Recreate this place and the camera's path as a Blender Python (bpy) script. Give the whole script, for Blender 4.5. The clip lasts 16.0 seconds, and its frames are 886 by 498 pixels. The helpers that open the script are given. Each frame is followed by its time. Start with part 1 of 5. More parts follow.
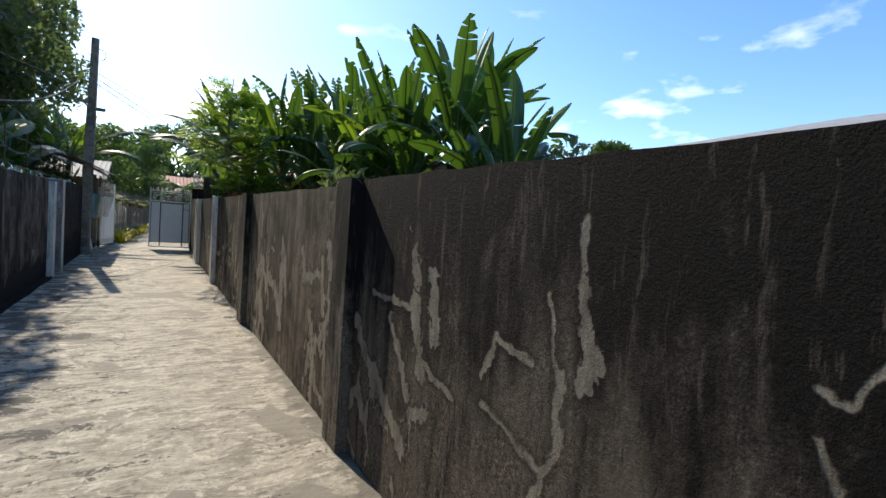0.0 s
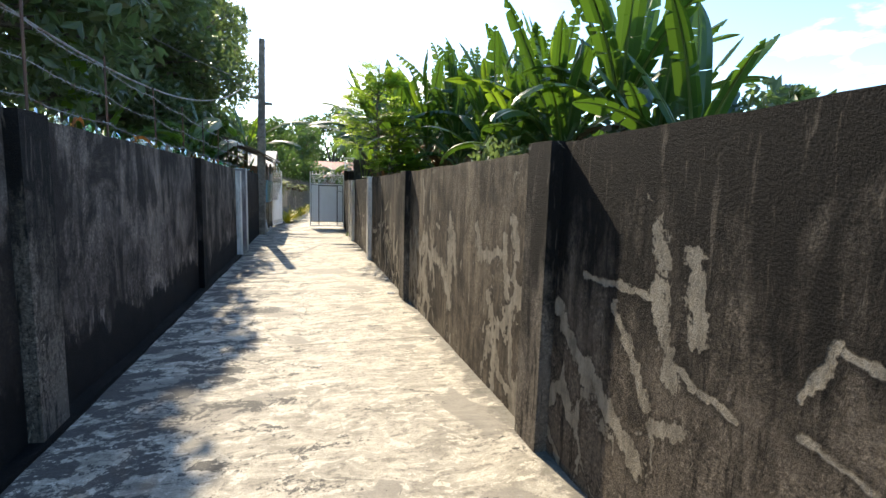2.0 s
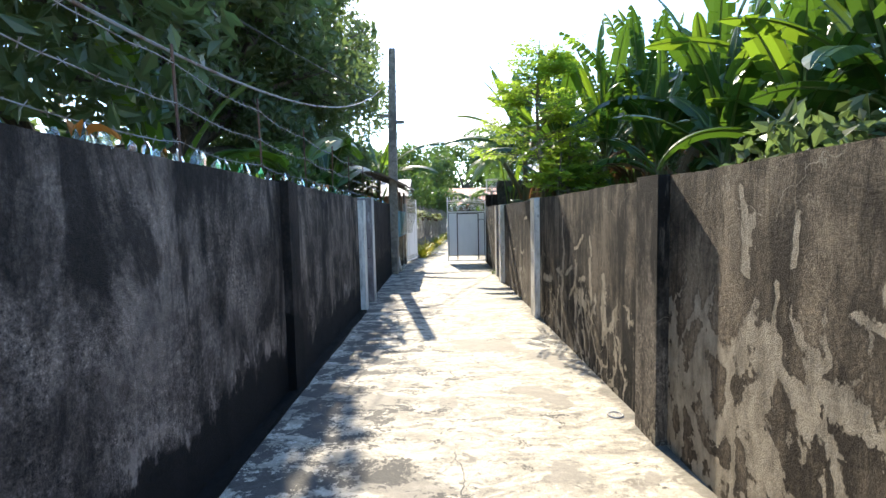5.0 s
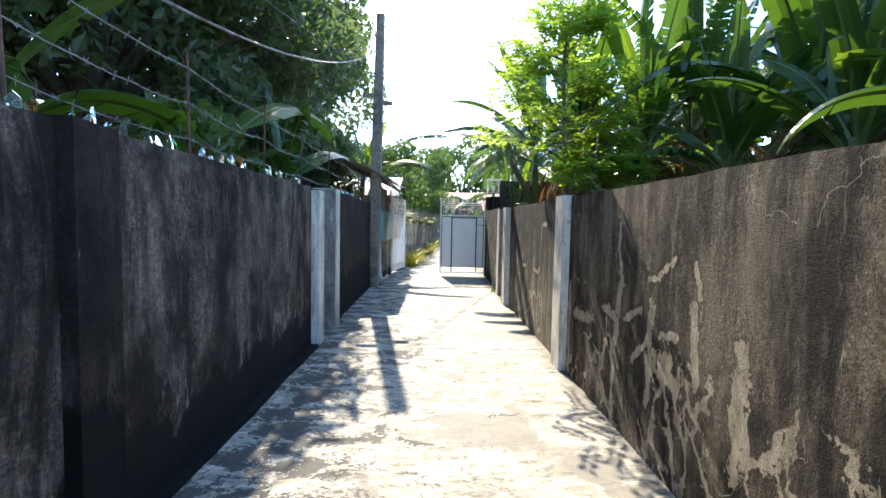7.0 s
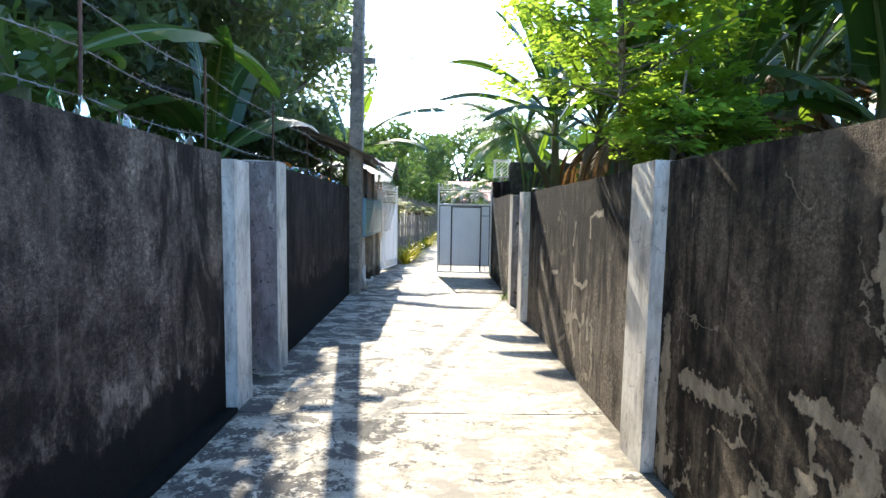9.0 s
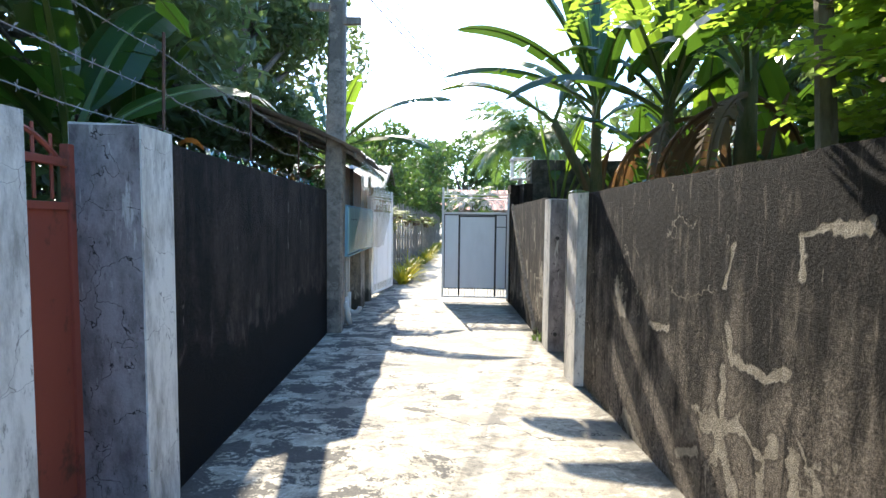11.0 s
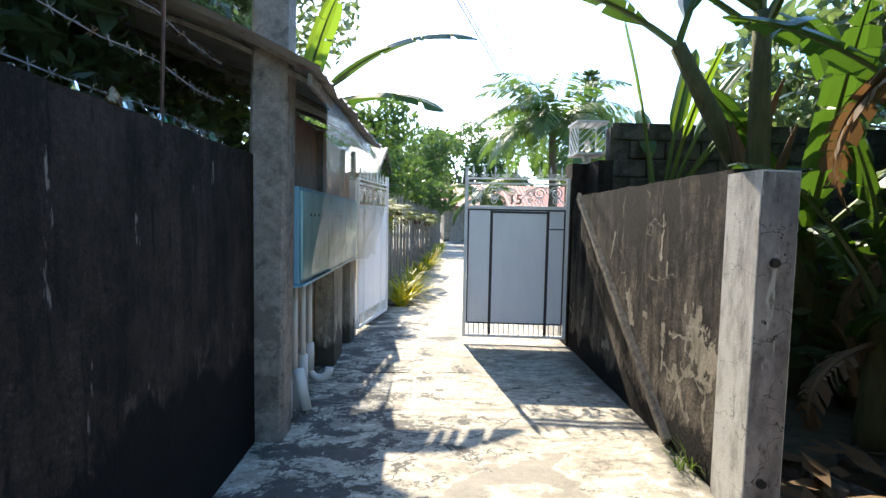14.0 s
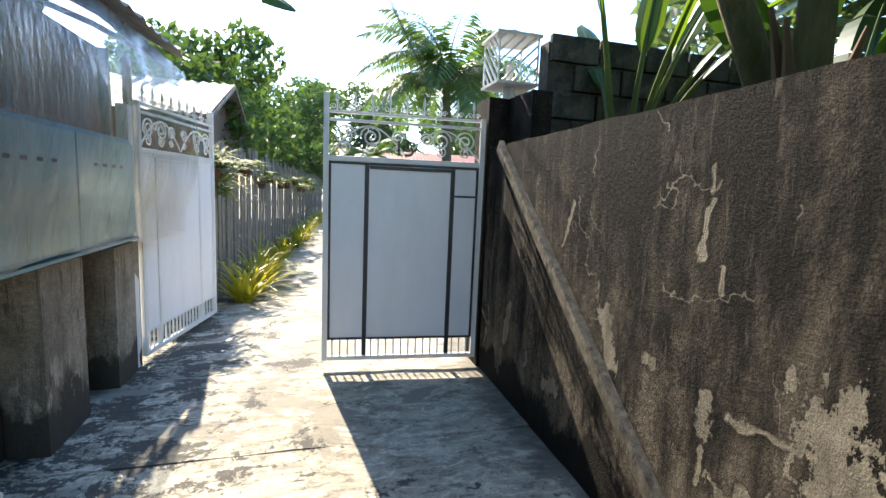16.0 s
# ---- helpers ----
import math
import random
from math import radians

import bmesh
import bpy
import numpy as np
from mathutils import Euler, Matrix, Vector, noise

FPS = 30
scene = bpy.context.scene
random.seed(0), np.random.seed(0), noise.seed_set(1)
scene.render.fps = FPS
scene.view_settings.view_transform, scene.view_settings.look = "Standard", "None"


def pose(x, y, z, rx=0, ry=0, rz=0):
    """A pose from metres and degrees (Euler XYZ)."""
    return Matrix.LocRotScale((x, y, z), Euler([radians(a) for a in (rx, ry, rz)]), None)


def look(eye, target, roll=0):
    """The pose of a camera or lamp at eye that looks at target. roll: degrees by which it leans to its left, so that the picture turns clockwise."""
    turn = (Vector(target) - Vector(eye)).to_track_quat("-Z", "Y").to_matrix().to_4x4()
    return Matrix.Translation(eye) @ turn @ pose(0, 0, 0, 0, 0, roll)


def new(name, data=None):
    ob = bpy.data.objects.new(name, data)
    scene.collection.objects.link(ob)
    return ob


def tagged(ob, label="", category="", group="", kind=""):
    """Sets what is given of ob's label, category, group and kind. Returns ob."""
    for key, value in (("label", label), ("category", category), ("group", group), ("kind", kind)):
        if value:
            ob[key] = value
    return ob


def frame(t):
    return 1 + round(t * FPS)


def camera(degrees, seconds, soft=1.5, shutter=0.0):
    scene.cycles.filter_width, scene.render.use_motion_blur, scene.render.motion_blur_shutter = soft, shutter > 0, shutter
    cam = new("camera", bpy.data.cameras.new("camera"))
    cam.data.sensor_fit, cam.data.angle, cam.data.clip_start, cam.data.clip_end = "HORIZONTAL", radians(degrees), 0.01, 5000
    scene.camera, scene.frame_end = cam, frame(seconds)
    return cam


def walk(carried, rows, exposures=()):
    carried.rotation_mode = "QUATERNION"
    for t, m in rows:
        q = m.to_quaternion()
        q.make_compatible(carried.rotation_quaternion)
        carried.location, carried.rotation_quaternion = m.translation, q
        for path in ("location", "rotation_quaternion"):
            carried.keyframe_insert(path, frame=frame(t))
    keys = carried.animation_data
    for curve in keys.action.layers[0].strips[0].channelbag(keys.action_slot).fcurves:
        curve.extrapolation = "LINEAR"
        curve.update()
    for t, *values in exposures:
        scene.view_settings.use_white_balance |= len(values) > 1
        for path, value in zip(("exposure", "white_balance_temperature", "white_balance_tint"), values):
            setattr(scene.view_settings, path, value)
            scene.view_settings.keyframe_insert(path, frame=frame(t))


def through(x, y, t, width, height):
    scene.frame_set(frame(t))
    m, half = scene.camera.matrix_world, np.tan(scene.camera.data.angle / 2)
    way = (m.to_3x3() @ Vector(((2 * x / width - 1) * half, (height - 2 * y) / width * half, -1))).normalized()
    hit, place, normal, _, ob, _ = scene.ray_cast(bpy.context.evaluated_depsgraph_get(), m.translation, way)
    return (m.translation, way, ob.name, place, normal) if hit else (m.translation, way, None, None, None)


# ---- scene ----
cam = camera(87.4, 16.0)
METRES, EYE, TILT, LEAN, TURN = 15.5, 1.57, -0.34, -0.21, -32.3
ROWS = [
    (0.0, 0.0, 0.0, 0.0, 0.18, -2.59, -4.01),
    (0.5, -0.0006, 0.0009, -0.0006, 1.6, -2.81, -3.83),
    (1.0, -0.0041, 0.0023, -0.0011, 5.31, -2.92, -2.98),
    (1.5, -0.0118, 0.0067, -0.002, 11.94, -4.28, -1.63),
    (2.0, -0.0305, 0.0222, -0.0019, 15.93, -6.66, -1.59),
    (2.5, -0.0463, 0.0449, -0.0022, 22.63, -8.63, -0.4),
    (3.0, -0.0669, 0.0729, -0.0023, 30.99, -8.8, 1.13),
    (3.5, -0.085, 0.1031, -0.0007, 33.56, -7.02, 0.5),
    (4.0, -0.106, 0.1332, 0.0008, 34.05, -4.49, 1.26),
    (4.5, -0.1298, 0.163, 0.0002, 33.25, -4.11, 1.78),
    (5.0, -0.1497, 0.1969, 0.0019, 31.82, -3.69, 1.26),
    (7.5, -0.235, 0.3513, -0.0013, 31.48, -3.02, -1.28),
    (8.0, -0.2516, 0.3819, -0.0019, 31.75, -4.19, -1.1),
    (10.5, -0.3457, 0.5228, 0.0016, 30.42, -3.71, -0.62),
    (11.0, -0.3672, 0.5498, 0.0011, 30.96, -2.94, -0.61),
    (11.5, -0.3837, 0.577, 0.0014, 30.77, -3.37, -0.63),
    (12.0, -0.4041, 0.6053, 0.0011, 32.44, -2.83, -0.98),
    (12.5, -0.4246, 0.6309, 0.0014, 32.93, -3.17, -1.83),
    (13.0, -0.4485, 0.6578, 0.0025, 33.47, -2.96, -1.95),
    (13.5, -0.4706, 0.6818, 0.0033, 32.2, -3.54, -1.62),
    (14.0, -0.4895, 0.7116, 0.0031, 30.43, -3.25, -1.09),
    (14.5, -0.505, 0.7398, 0.003, 28.37, -3.91, -0.92),
    (15.0, -0.5157, 0.7729, 0.0016, 26.34, -4.56, -1.55),
    (15.5, -0.5291, 0.8044, 0.0004, 24.65, -5.53, -2.32),
    (16.0, -0.537, 0.833, 0.0, 16.87, -6.66, -2.24),
]
walk(cam, [(t, pose(0, 0, EYE, TILT, LEAN, TURN) @ pose(METRES * x, METRES * y, METRES * z, 90 + pitch, roll, yaw)) for t, x, y, z, yaw, pitch, roll in ROWS],
     [(0.0, 0.36, 6900, 10), (0.8, 0.40, 6900, 10), (1.5, 0.76, 7100, 10), (2.5, 1.58, 7400, 10), (3.5, 1.68, 7300, 10), (5.0, 1.66, 6900, 10), (8.0, 1.86, 6750, 10), (11.0, 1.90, 6600, 10), (13.5, 1.76, 6750, 10), (16.0, 1.74, 7050, 10)])

SUN_AZ, SUN_EL = 8.3, 41.0     # degrees left of straight ahead, and above the horizon

# ---- world, sun ----
world = bpy.data.worlds.new("sky")
scene.world = world
world.use_nodes = True
wn, wl = world.node_tree.nodes, world.node_tree.links
wn.clear()
sky = wn.new("ShaderNodeTexSky")
sky.sky_type = "NISHITA"
sky.sun_disc = False
sky.sun_elevation = radians(SUN_EL)
sky.sun_rotation = radians(-SUN_AZ)
sky.dust_density = 0.5
sky.ozone_density = 3.0
tco = wn.new("ShaderNodeTexCoord")
sep = wn.new("ShaderNodeSeparateXYZ")
cloud = wn.new("ShaderNodeTexNoise")
cloud.inputs["Scale"].default_value = 4.5
cloud.inputs["Detail"].default_value = 7
cmap = wn.new("ShaderNodeMapping")
cmap.inputs["Scale"].default_value = (1, 1, 2.6)
cramp = wn.new("ShaderNodeValToRGB")
cramp.color_ramp.elements[0].position = 0.60
cramp.color_ramp.elements[1].position = 0.72
low = wn.new("ShaderNodeMapRange")
low.inputs["From Min"].default_value = 0.55
low.inputs["From Max"].default_value = 0.05
cmul = wn.new("ShaderNodeMath")
cmul.operation = "MULTIPLY"
cmix = wn.new("ShaderNodeMixRGB")
cmix.inputs["Color2"].default_value = (9, 9.3, 9.6, 1)
wbg = wn.new("ShaderNodeBackground")
wbg.inputs["Strength"].default_value = 0.20
wout = wn.new("ShaderNodeOutputWorld")
wl.new(tco.outputs["Generated"], cmap.inputs["Vector"])
wl.new(cmap.outputs[0], cloud.inputs["Vector"])
wl.new(tco.outputs["Generated"], sep.inputs[0])
wl.new(sep.outputs["Z"], low.inputs["Value"])
wl.new(cloud.outputs["Fac"], cramp.inputs["Fac"])
wl.new(cramp.outputs["Color"], cmul.inputs[0])
wl.new(low.outputs[0], cmul.inputs[1])
wl.new(cmul.outputs[0], cmix.inputs["Fac"])
hs = wn.new("ShaderNodeHueSaturation")
hs.inputs["Saturation"].default_value = 1.20
wl.new(sky.outputs[0], hs.inputs["Color"])
wl.new(hs.outputs[0], cmix.inputs["Color1"])
wl.new(cmix.outputs[0], wbg.inputs["Color"])
wl.new(wbg.outputs[0], wout.inputs["Surface"])

sun = new("sun", bpy.data.lights.new("sun", "SUN"))
sun.data.energy = 3.9
sun.data.angle = radians(0.53)
sun.data.color = (1.0, 0.92, 0.78)
sun.matrix_world = look((0, 0, 30), (math.sin(radians(SUN_AZ)) * math.cos(radians(SUN_EL)), -math.cos(radians(SUN_AZ)) * math.cos(radians(SUN_EL)), 30 - math.sin(radians(SUN_EL))))


# ---- materials ----
class Mat:
    """A node material on a Principled shader, with short calls for textures."""

    def __init__(self, name, rough=0.8, metal=0.0):
        self.m = bpy.data.materials.new(name)
        self.m.use_nodes = True
        self.n, self.l = self.m.node_tree.nodes, self.m.node_tree.links
        self.p = self.n["Principled BSDF"]
        self.p.inputs["Roughness"].default_value = rough
        self.p.inputs["Metallic"].default_value = metal
        self.co = self.n.new("ShaderNodeTexCoord").outputs["Object"]

    def vec(self, sx=1, sy=1, sz=1, off=(0, 0, 0)):
        k = self.n.new("ShaderNodeMapping")
        k.inputs["Scale"].default_value = (sx, sy, sz)
        k.inputs["Location"].default_value = off
        self.l.new(self.co, k.inputs["Vector"])
        return k.outputs[0]

    def noise(self, scale, detail=5, rough=0.6, v=None, distort=0.0):
        k = self.n.new("ShaderNodeTexNoise")
        k.inputs["Scale"].default_value, k.inputs["Detail"].default_value = scale, detail
        k.inputs["Roughness"].default_value, k.inputs["Distortion"].default_value = rough, distort
        self.l.new(v or self.co, k.inputs["Vector"])
        return k.outputs["Fac"]

    def edges(self, scale, v=None):
        k = self.n.new("ShaderNodeTexVoronoi")
        k.feature = "DISTANCE_TO_EDGE"
        k.inputs["Scale"].default_value = scale
        self.l.new(v or self.co, k.inputs["Vector"])
        return k.outputs["Distance"]

    def warp(self, v, scale, amount):
        k = self.n.new("ShaderNodeTexNoise")
        k.inputs["Scale"].default_value, k.inputs["Detail"].default_value = scale, 4
        self.l.new(self.co, k.inputs["Vector"])
        a = self.n.new("ShaderNodeVectorMath")
        a.operation = "MULTIPLY_ADD"
        self.l.new(k.outputs["Color"], a.inputs[0])
        a.inputs[1].default_value = (amount,) * 3
        self.l.new(v, a.inputs[2])
        return a.outputs[0]

    def strokes(self, v, lines, swell):
        """Distance from v to the nearest of the given strokes (y, z, y, z, half width), in the plane across x; below zero inside one. swell: what the width is multiplied by."""
        flat = self.n.new("ShaderNodeVectorMath")
        flat.operation = "MULTIPLY"
        flat.inputs[1].default_value = (0, 1, 1)
        self.l.new(v, flat.inputs[0])
        least = None
        for y0, z0, y1, z1, half in lines:
            d = Vector((0, y1 - y0, z1 - z0))
            rel, dot, along, dist = (self.n.new("ShaderNodeVectorMath") for _ in range(4))
            rel.operation, dot.operation, along.operation, dist.operation = "SUBTRACT", "DOT_PRODUCT", "SCALE", "DISTANCE"
            rel.inputs[1].default_value = (0, y0, z0)
            self.l.new(flat.outputs[0], rel.inputs[0])
            dot.inputs[1].default_value = d / max(1e-6, d.length_squared)
            self.l.new(rel.outputs[0], dot.inputs[0])
            part_way = self.n.new("ShaderNodeClamp")
            self.l.new(dot.outputs["Value"], part_way.inputs[0])
            along.inputs[0].default_value = d
            self.l.new(part_way.outputs[0], along.inputs["Scale"])
            self.l.new(rel.outputs[0], dist.inputs[0])
            self.l.new(along.outputs[0], dist.inputs[1])
            gap = self.math("MULTIPLY_ADD", swell, -half)
            self.l.new(dist.outputs["Value"], gap.node.inputs[2])
            least = gap if least is None else self.math("MINIMUM", least, gap)
        return least

    def ramp(self, x, *stops):
        k = self.n.new("ShaderNodeValToRGB")
        e = k.color_ramp.elements
        while len(e) < len(stops):
            e.new(0.5)
        for el, (pos, c) in zip(e, stops):
            el.position = pos
            el.color = (c, c, c, 1) if isinstance(c, (int, float)) else (*c, 1)
        self.l.new(x, k.inputs["Fac"])
        return k.outputs["Color"]

    def math(self, op, a, b=None):
        k = self.n.new("ShaderNodeMath")
        k.operation = op
        for i, x in enumerate((a, b)):
            if x is None:
                continue
            if isinstance(x, (int, float)):
                k.inputs[i].default_value = x
            else:
                self.l.new(x, k.inputs[i])
        return k.outputs[0]

    def mix(self, fac, a, b, mode="MIX"):
        k = self.n.new("ShaderNodeMixRGB")
        k.blend_type = mode
        for i, x in ((0, fac), (1, a), (2, b)):
            if isinstance(x, (int, float)):
                k.inputs[i].default_value = x if i == 0 else (x, x, x, 1)
            elif isinstance(x, tuple):
                k.inputs[i].default_value = (*x, 1)
            else:
                self.l.new(x, k.inputs[i])
        return k.outputs[0]

    def random(self):
        return self.n.new("ShaderNodeObjectInfo").outputs["Random"]

    def island(self):
        return self.n.new("ShaderNodeNewGeometry").outputs["Random Per Island"]

    def z(self):
        k = self.n.new("ShaderNodeSeparateXYZ")
        self.l.new(self.co, k.inputs[0])
        return k.outputs["Z"]

    def color(self, x):
        if isinstance(x, tuple):
            self.p.inputs["Base Color"].default_value = (*x, 1)
        else:
            self.l.new(x, self.p.inputs["Base Color"])
        return self

    def roughness(self, x):
        self.l.new(x, self.p.inputs["Roughness"])
        return self

    def bump(self, h, dist=0.01, strength=0.6):
        k = self.n.new("ShaderNodeBump")
        k.inputs["Distance"].default_value, k.inputs["Strength"].default_value = dist, strength
        self.l.new(h, k.inputs["Height"])
        self.l.new(k.outputs[0], self.p.inputs["Normal"])
        return self

    def thin(self, colour, fac=0.5):
        """Light that comes through a leaf."""
        t = self.n.new("ShaderNodeBsdfTranslucent")
        if isinstance(colour, tuple):
            t.inputs["Color"].default_value = (*colour, 1)
        else:
            self.l.new(colour, t.inputs["Color"])
        s = self.n.new("ShaderNodeMixShader")
        s.inputs[0].default_value = fac
        out = self.n["Material Output"]
        self.l.new(self.p.outputs[0], s.inputs[1])
        self.l.new(t.outputs[0], s.inputs[2])
        self.l.new(s.outputs[0], out.inputs["Surface"])
        return self


def mouldy_plaster(name, pale, dark, light, lines=(), net=0.0, net_top=1.0, drips=0.5, foot=0.0, off=0.0, contrast=1.0, hairs=1.0, bleach=0.0, grit=1.0, sooty=0.0, streak=0.34, rainy=1.0):
    """Rain-stained sand plaster: black mould in soft runs, pale flaked scars along given lines, a net of veins low down, a damp black foot."""
    m = Mat(name, 0.93)
    m.p.inputs["Specular IOR Level"].default_value = 0.25
    raw, level = m.co, m.z()
    m.co = m.vec(1, 1, 1, (0, off, 0))
    runs = m.noise(1.0, 5, 0.6, m.warp(m.vec(7.0, 7.0, 0.75), 2.2, 0.9))
    broad = m.noise(1.5, 7, 0.68, m.vec(1, 1, 0.8, (3, 7, 1)), 0.4)
    cloudy = m.noise(6.5, 7, 0.7, m.vec(1, 1, 0.7, (9, 1, 4)))
    tone = m.math("ADD", m.math("MULTIPLY", runs, streak), m.math("ADD", m.math("MULTIPLY", cloudy, 0.22), m.math("MULTIPLY", broad, 0.78 - streak)))
    if bleach:
        tone = m.math("ADD", tone, m.math("MULTIPLY", m.math("SUBTRACT", 0.95, level), bleach))
    base = m.mix(m.ramp(tone, (0.5 - 0.085 / contrast, 0.0), (0.5 - 0.01 / contrast, 0.35), (0.5 + 0.085 / contrast, 1.0)), dark, light)
    # sand grains and pits
    coarse, fine = m.noise(42, 5, 0.75), m.noise(125, 3, 0.75)
    sand = m.math("ADD", m.math("MULTIPLY", coarse, 0.6), m.math("MULTIPLY", fine, 0.4))
    patchy = m.ramp(m.noise(2.2, 4, 0.6, m.vec(1, 1, 1, (2, 5, 7))), (0.36, 0.35 * grit), (0.62, min(1.0, grit)))
    base = m.mix(patchy, base, m.mix(1.0, base, m.ramp(sand, (0.39, 0.10), (0.48, 0.75), (0.55, 1.15), (0.64, 2.6)), "MULTIPLY"))
    # thin rain streaks, dark and pale, that come and go
    rain = m.noise(5.5, 5, 0.7, m.warp(m.vec(4.0, 4.0, 0.42, (8, 3, 6)), 3, 0.25))
    base = m.mix(m.ramp(rain, (0.33, 0.85 * rainy), (0.44, 0.0)), base, tuple(q * 0.55 for q in dark))
    base = m.mix(m.ramp(rain, (0.58, 0.0), (0.70, 0.45 * rainy)), base, tuple(q * 1.4 for q in light))
    # scars where the dark skin has come off
    bent = m.co
    m.co = raw
    bent = m.warp(m.warp(m.vec(1, 1, 1, (-0.073, -0.073, -0.073)), 5, 0.10), 17, 0.046)
    m.co = m.vec(1, 1, 1, (0, off, 0))
    ragged = m.math("ADD", m.math("MULTIPLY", m.noise(13, 5, 0.7, m.vec(1.3, 1.3, 0.7)), 0.7), m.math("MULTIPLY", coarse, 0.3))
    swell = m.math("MAXIMUM", m.math("MULTIPLY_ADD", ragged, 7.5), 0.22)
    swell.node.inputs[0].links[0].from_node.inputs[2].default_value = -2.75
    near = m.strokes(bent, lines, swell) if lines else None
    loose = m.math("MULTIPLY", m.math("SUBTRACT", ragged, 0.5), 0.03)
    score = m.math("ADD", near, loose) if lines else m.math("ADD", 1.0, loose)
    if net:
        where = m.ramp(m.noise(1.1, 3, 0.6, m.vec(1, 1, 0.6, (11, 2, 5))), (0.36, 0.0), (0.60, 1.0))
        low = m.ramp(m.math("DIVIDE", level, 2.0), (0.0, 0.9), (net_top * 0.36, 1.0), (net_top * 0.5, 0.25), (0.92, 0.0))
        cell = m.edges(3.7, m.warp(m.warp(m.vec(1, 1, 0.52), 2.4, 0.30), 12, 0.07))
        web = m.math("SUBTRACT", m.math("ADD", m.math("MULTIPLY", cell, 0.5), 0.06), m.math("MULTIPLY", m.math("MULTIPLY", where, low), net + 0.06))
        score = m.math("MINIMUM", score, m.math("ADD", web, m.math("MULTIPLY", m.math("SUBTRACT", ragged, 0.48), 0.20)))
    inside = m.ramp(score, (0.0, 1.0), (0.007, 0.0))
    rim = m.ramp(score, (0.004, 0.0), (0.012, 0.65), (0.045, 0.0))
    hair = m.math("MULTIPLY", m.math("LESS_THAN", m.edges(1.15, m.warp(m.warp(m.vec(1, 1, 0.7, (5, 5, 5)), 3.5, 0.3), 14, 0.08)), 0.003), m.math("GREATER_THAN", m.noise(1.6, 2, 0.5, m.vec(1, 1, 1, (2, 4, 8))), 0.57))
    fleck = m.ramp(m.noise(2.8, 7, 0.66, m.vec(3.0, 3.0, 0.55, (1, 9, 4))), (0.715 - 0.085 * drips, 0.0), (0.735 - 0.085 * drips, 1.0))
    flaked = m.math("MAXIMUM", m.math("MAXIMUM", inside, fleck), m.math("MULTIPLY", hair, 0.7 * hairs))
    scar = m.mix(m.ramp(m.noise(8, 7, 0.72, m.vec(1.5, 1.5, 0.6)), (0.36, 0.0), (0.60, 1.0)), tuple(q * 0.45 for q in pale), pale)
    scar = m.mix(m.ramp(sand, (0.36, 0.5), (0.46, 0.0)), scar, tuple(q * 0.35 for q in pale))
    col = m.mix(m.math("MULTIPLY", rim, 0.8), base, tuple(q * 0.6 for q in dark))
    col = m.mix(m.math("MULTIPLY", flaked, 0.9), col, scar)
    if foot:
        damp = m.math("SUBTRACT", m.math("ADD", level, m.math("MULTIPLY", m.noise(2.4, 7, 0.68, m.vec(1.2, 1.2, 0.7, (4, 4, 4))), -0.9)), foot - 0.55)
        salt = m.math("MULTIPLY", m.ramp(damp, (0.0, 0.0), (0.05, 1.0), (0.30, 0.0)), m.ramp(m.noise(7, 6, 0.7, m.vec(1.6, 1.6, 0.6, (7, 7, 2))), (0.53, 0.0), (0.60, 0.8)))
        col = m.mix(salt, col, tuple(q * 1.9 + 0.02 for q in light))
        col = m.mix(m.ramp(damp, (0.0, 0.95), (0.06, 0.25), (0.20, 0.0)), col, tuple(q * 0.4 for q in dark))
    if sooty:
        blot = m.noise(1.3, 6, 0.65, m.vec(1.2, 1.2, 0.55, (5, 8, 3)), 0.6)
        col = m.mix(m.ramp(blot, (0.60 - 0.12 * sooty, 0.0), (0.67 - 0.12 * sooty, 0.85)), col, tuple(q * 0.7 for q in dark))
    m.color(col)
    m.bump(m.math("ADD", m.math("MULTIPLY", sand, 1.3), m.math("MULTIPLY", flaked, -0.4)), 0.022, 0.9)
    return m.m


M = {}
PALE = (0.46, 0.405, 0.32)
# scars: from (y, z) to (y, z) on the wall's face, with half their width
SCARS_A = ((1.00, 1.63, 1.00, 1.42, 0.012), (1.00, 1.42, 0.93, 1.17, 0.024), (0.93, 1.17, 0.96, 1.09, 0.026), (1.38, 1.15, 1.21, 1.11, 0.010), (1.40, 1.17, 1.48, 0.95, 0.011), (2.11, 1.44, 2.06, 1.27, 0.030), (1.91, 1.32, 1.86, 1.02, 0.032),
           (2.07, 1.18, 1.98, 0.82, 0.040), (2.59, 1.14, 2.10, 1.13, 0.012), (1.97, 0.88, 1.68, 0.81, 0.014), (2.83, 0.90, 2.52, 0.58, 0.036), (2.53, 0.68, 2.11, 0.35, 0.040), (2.35, 1.03, 2.09, 0.67, 0.024), (1.06, 1.10, 1.06, 0.86, 0.015),
           (1.06, 0.86, 1.14, 0.64, 0.012), (1.15, 1.36, 1.08, 1.11, 0.005), (0.38, 1.29, 0.33, 1.27, 0.005), (0.33, 1.27, 0.27, 1.36, 0.005), (0.36, 1.18, 0.31, 1.11, 0.006), (1.47, 0.85, 1.09, 0.75, 0.004))
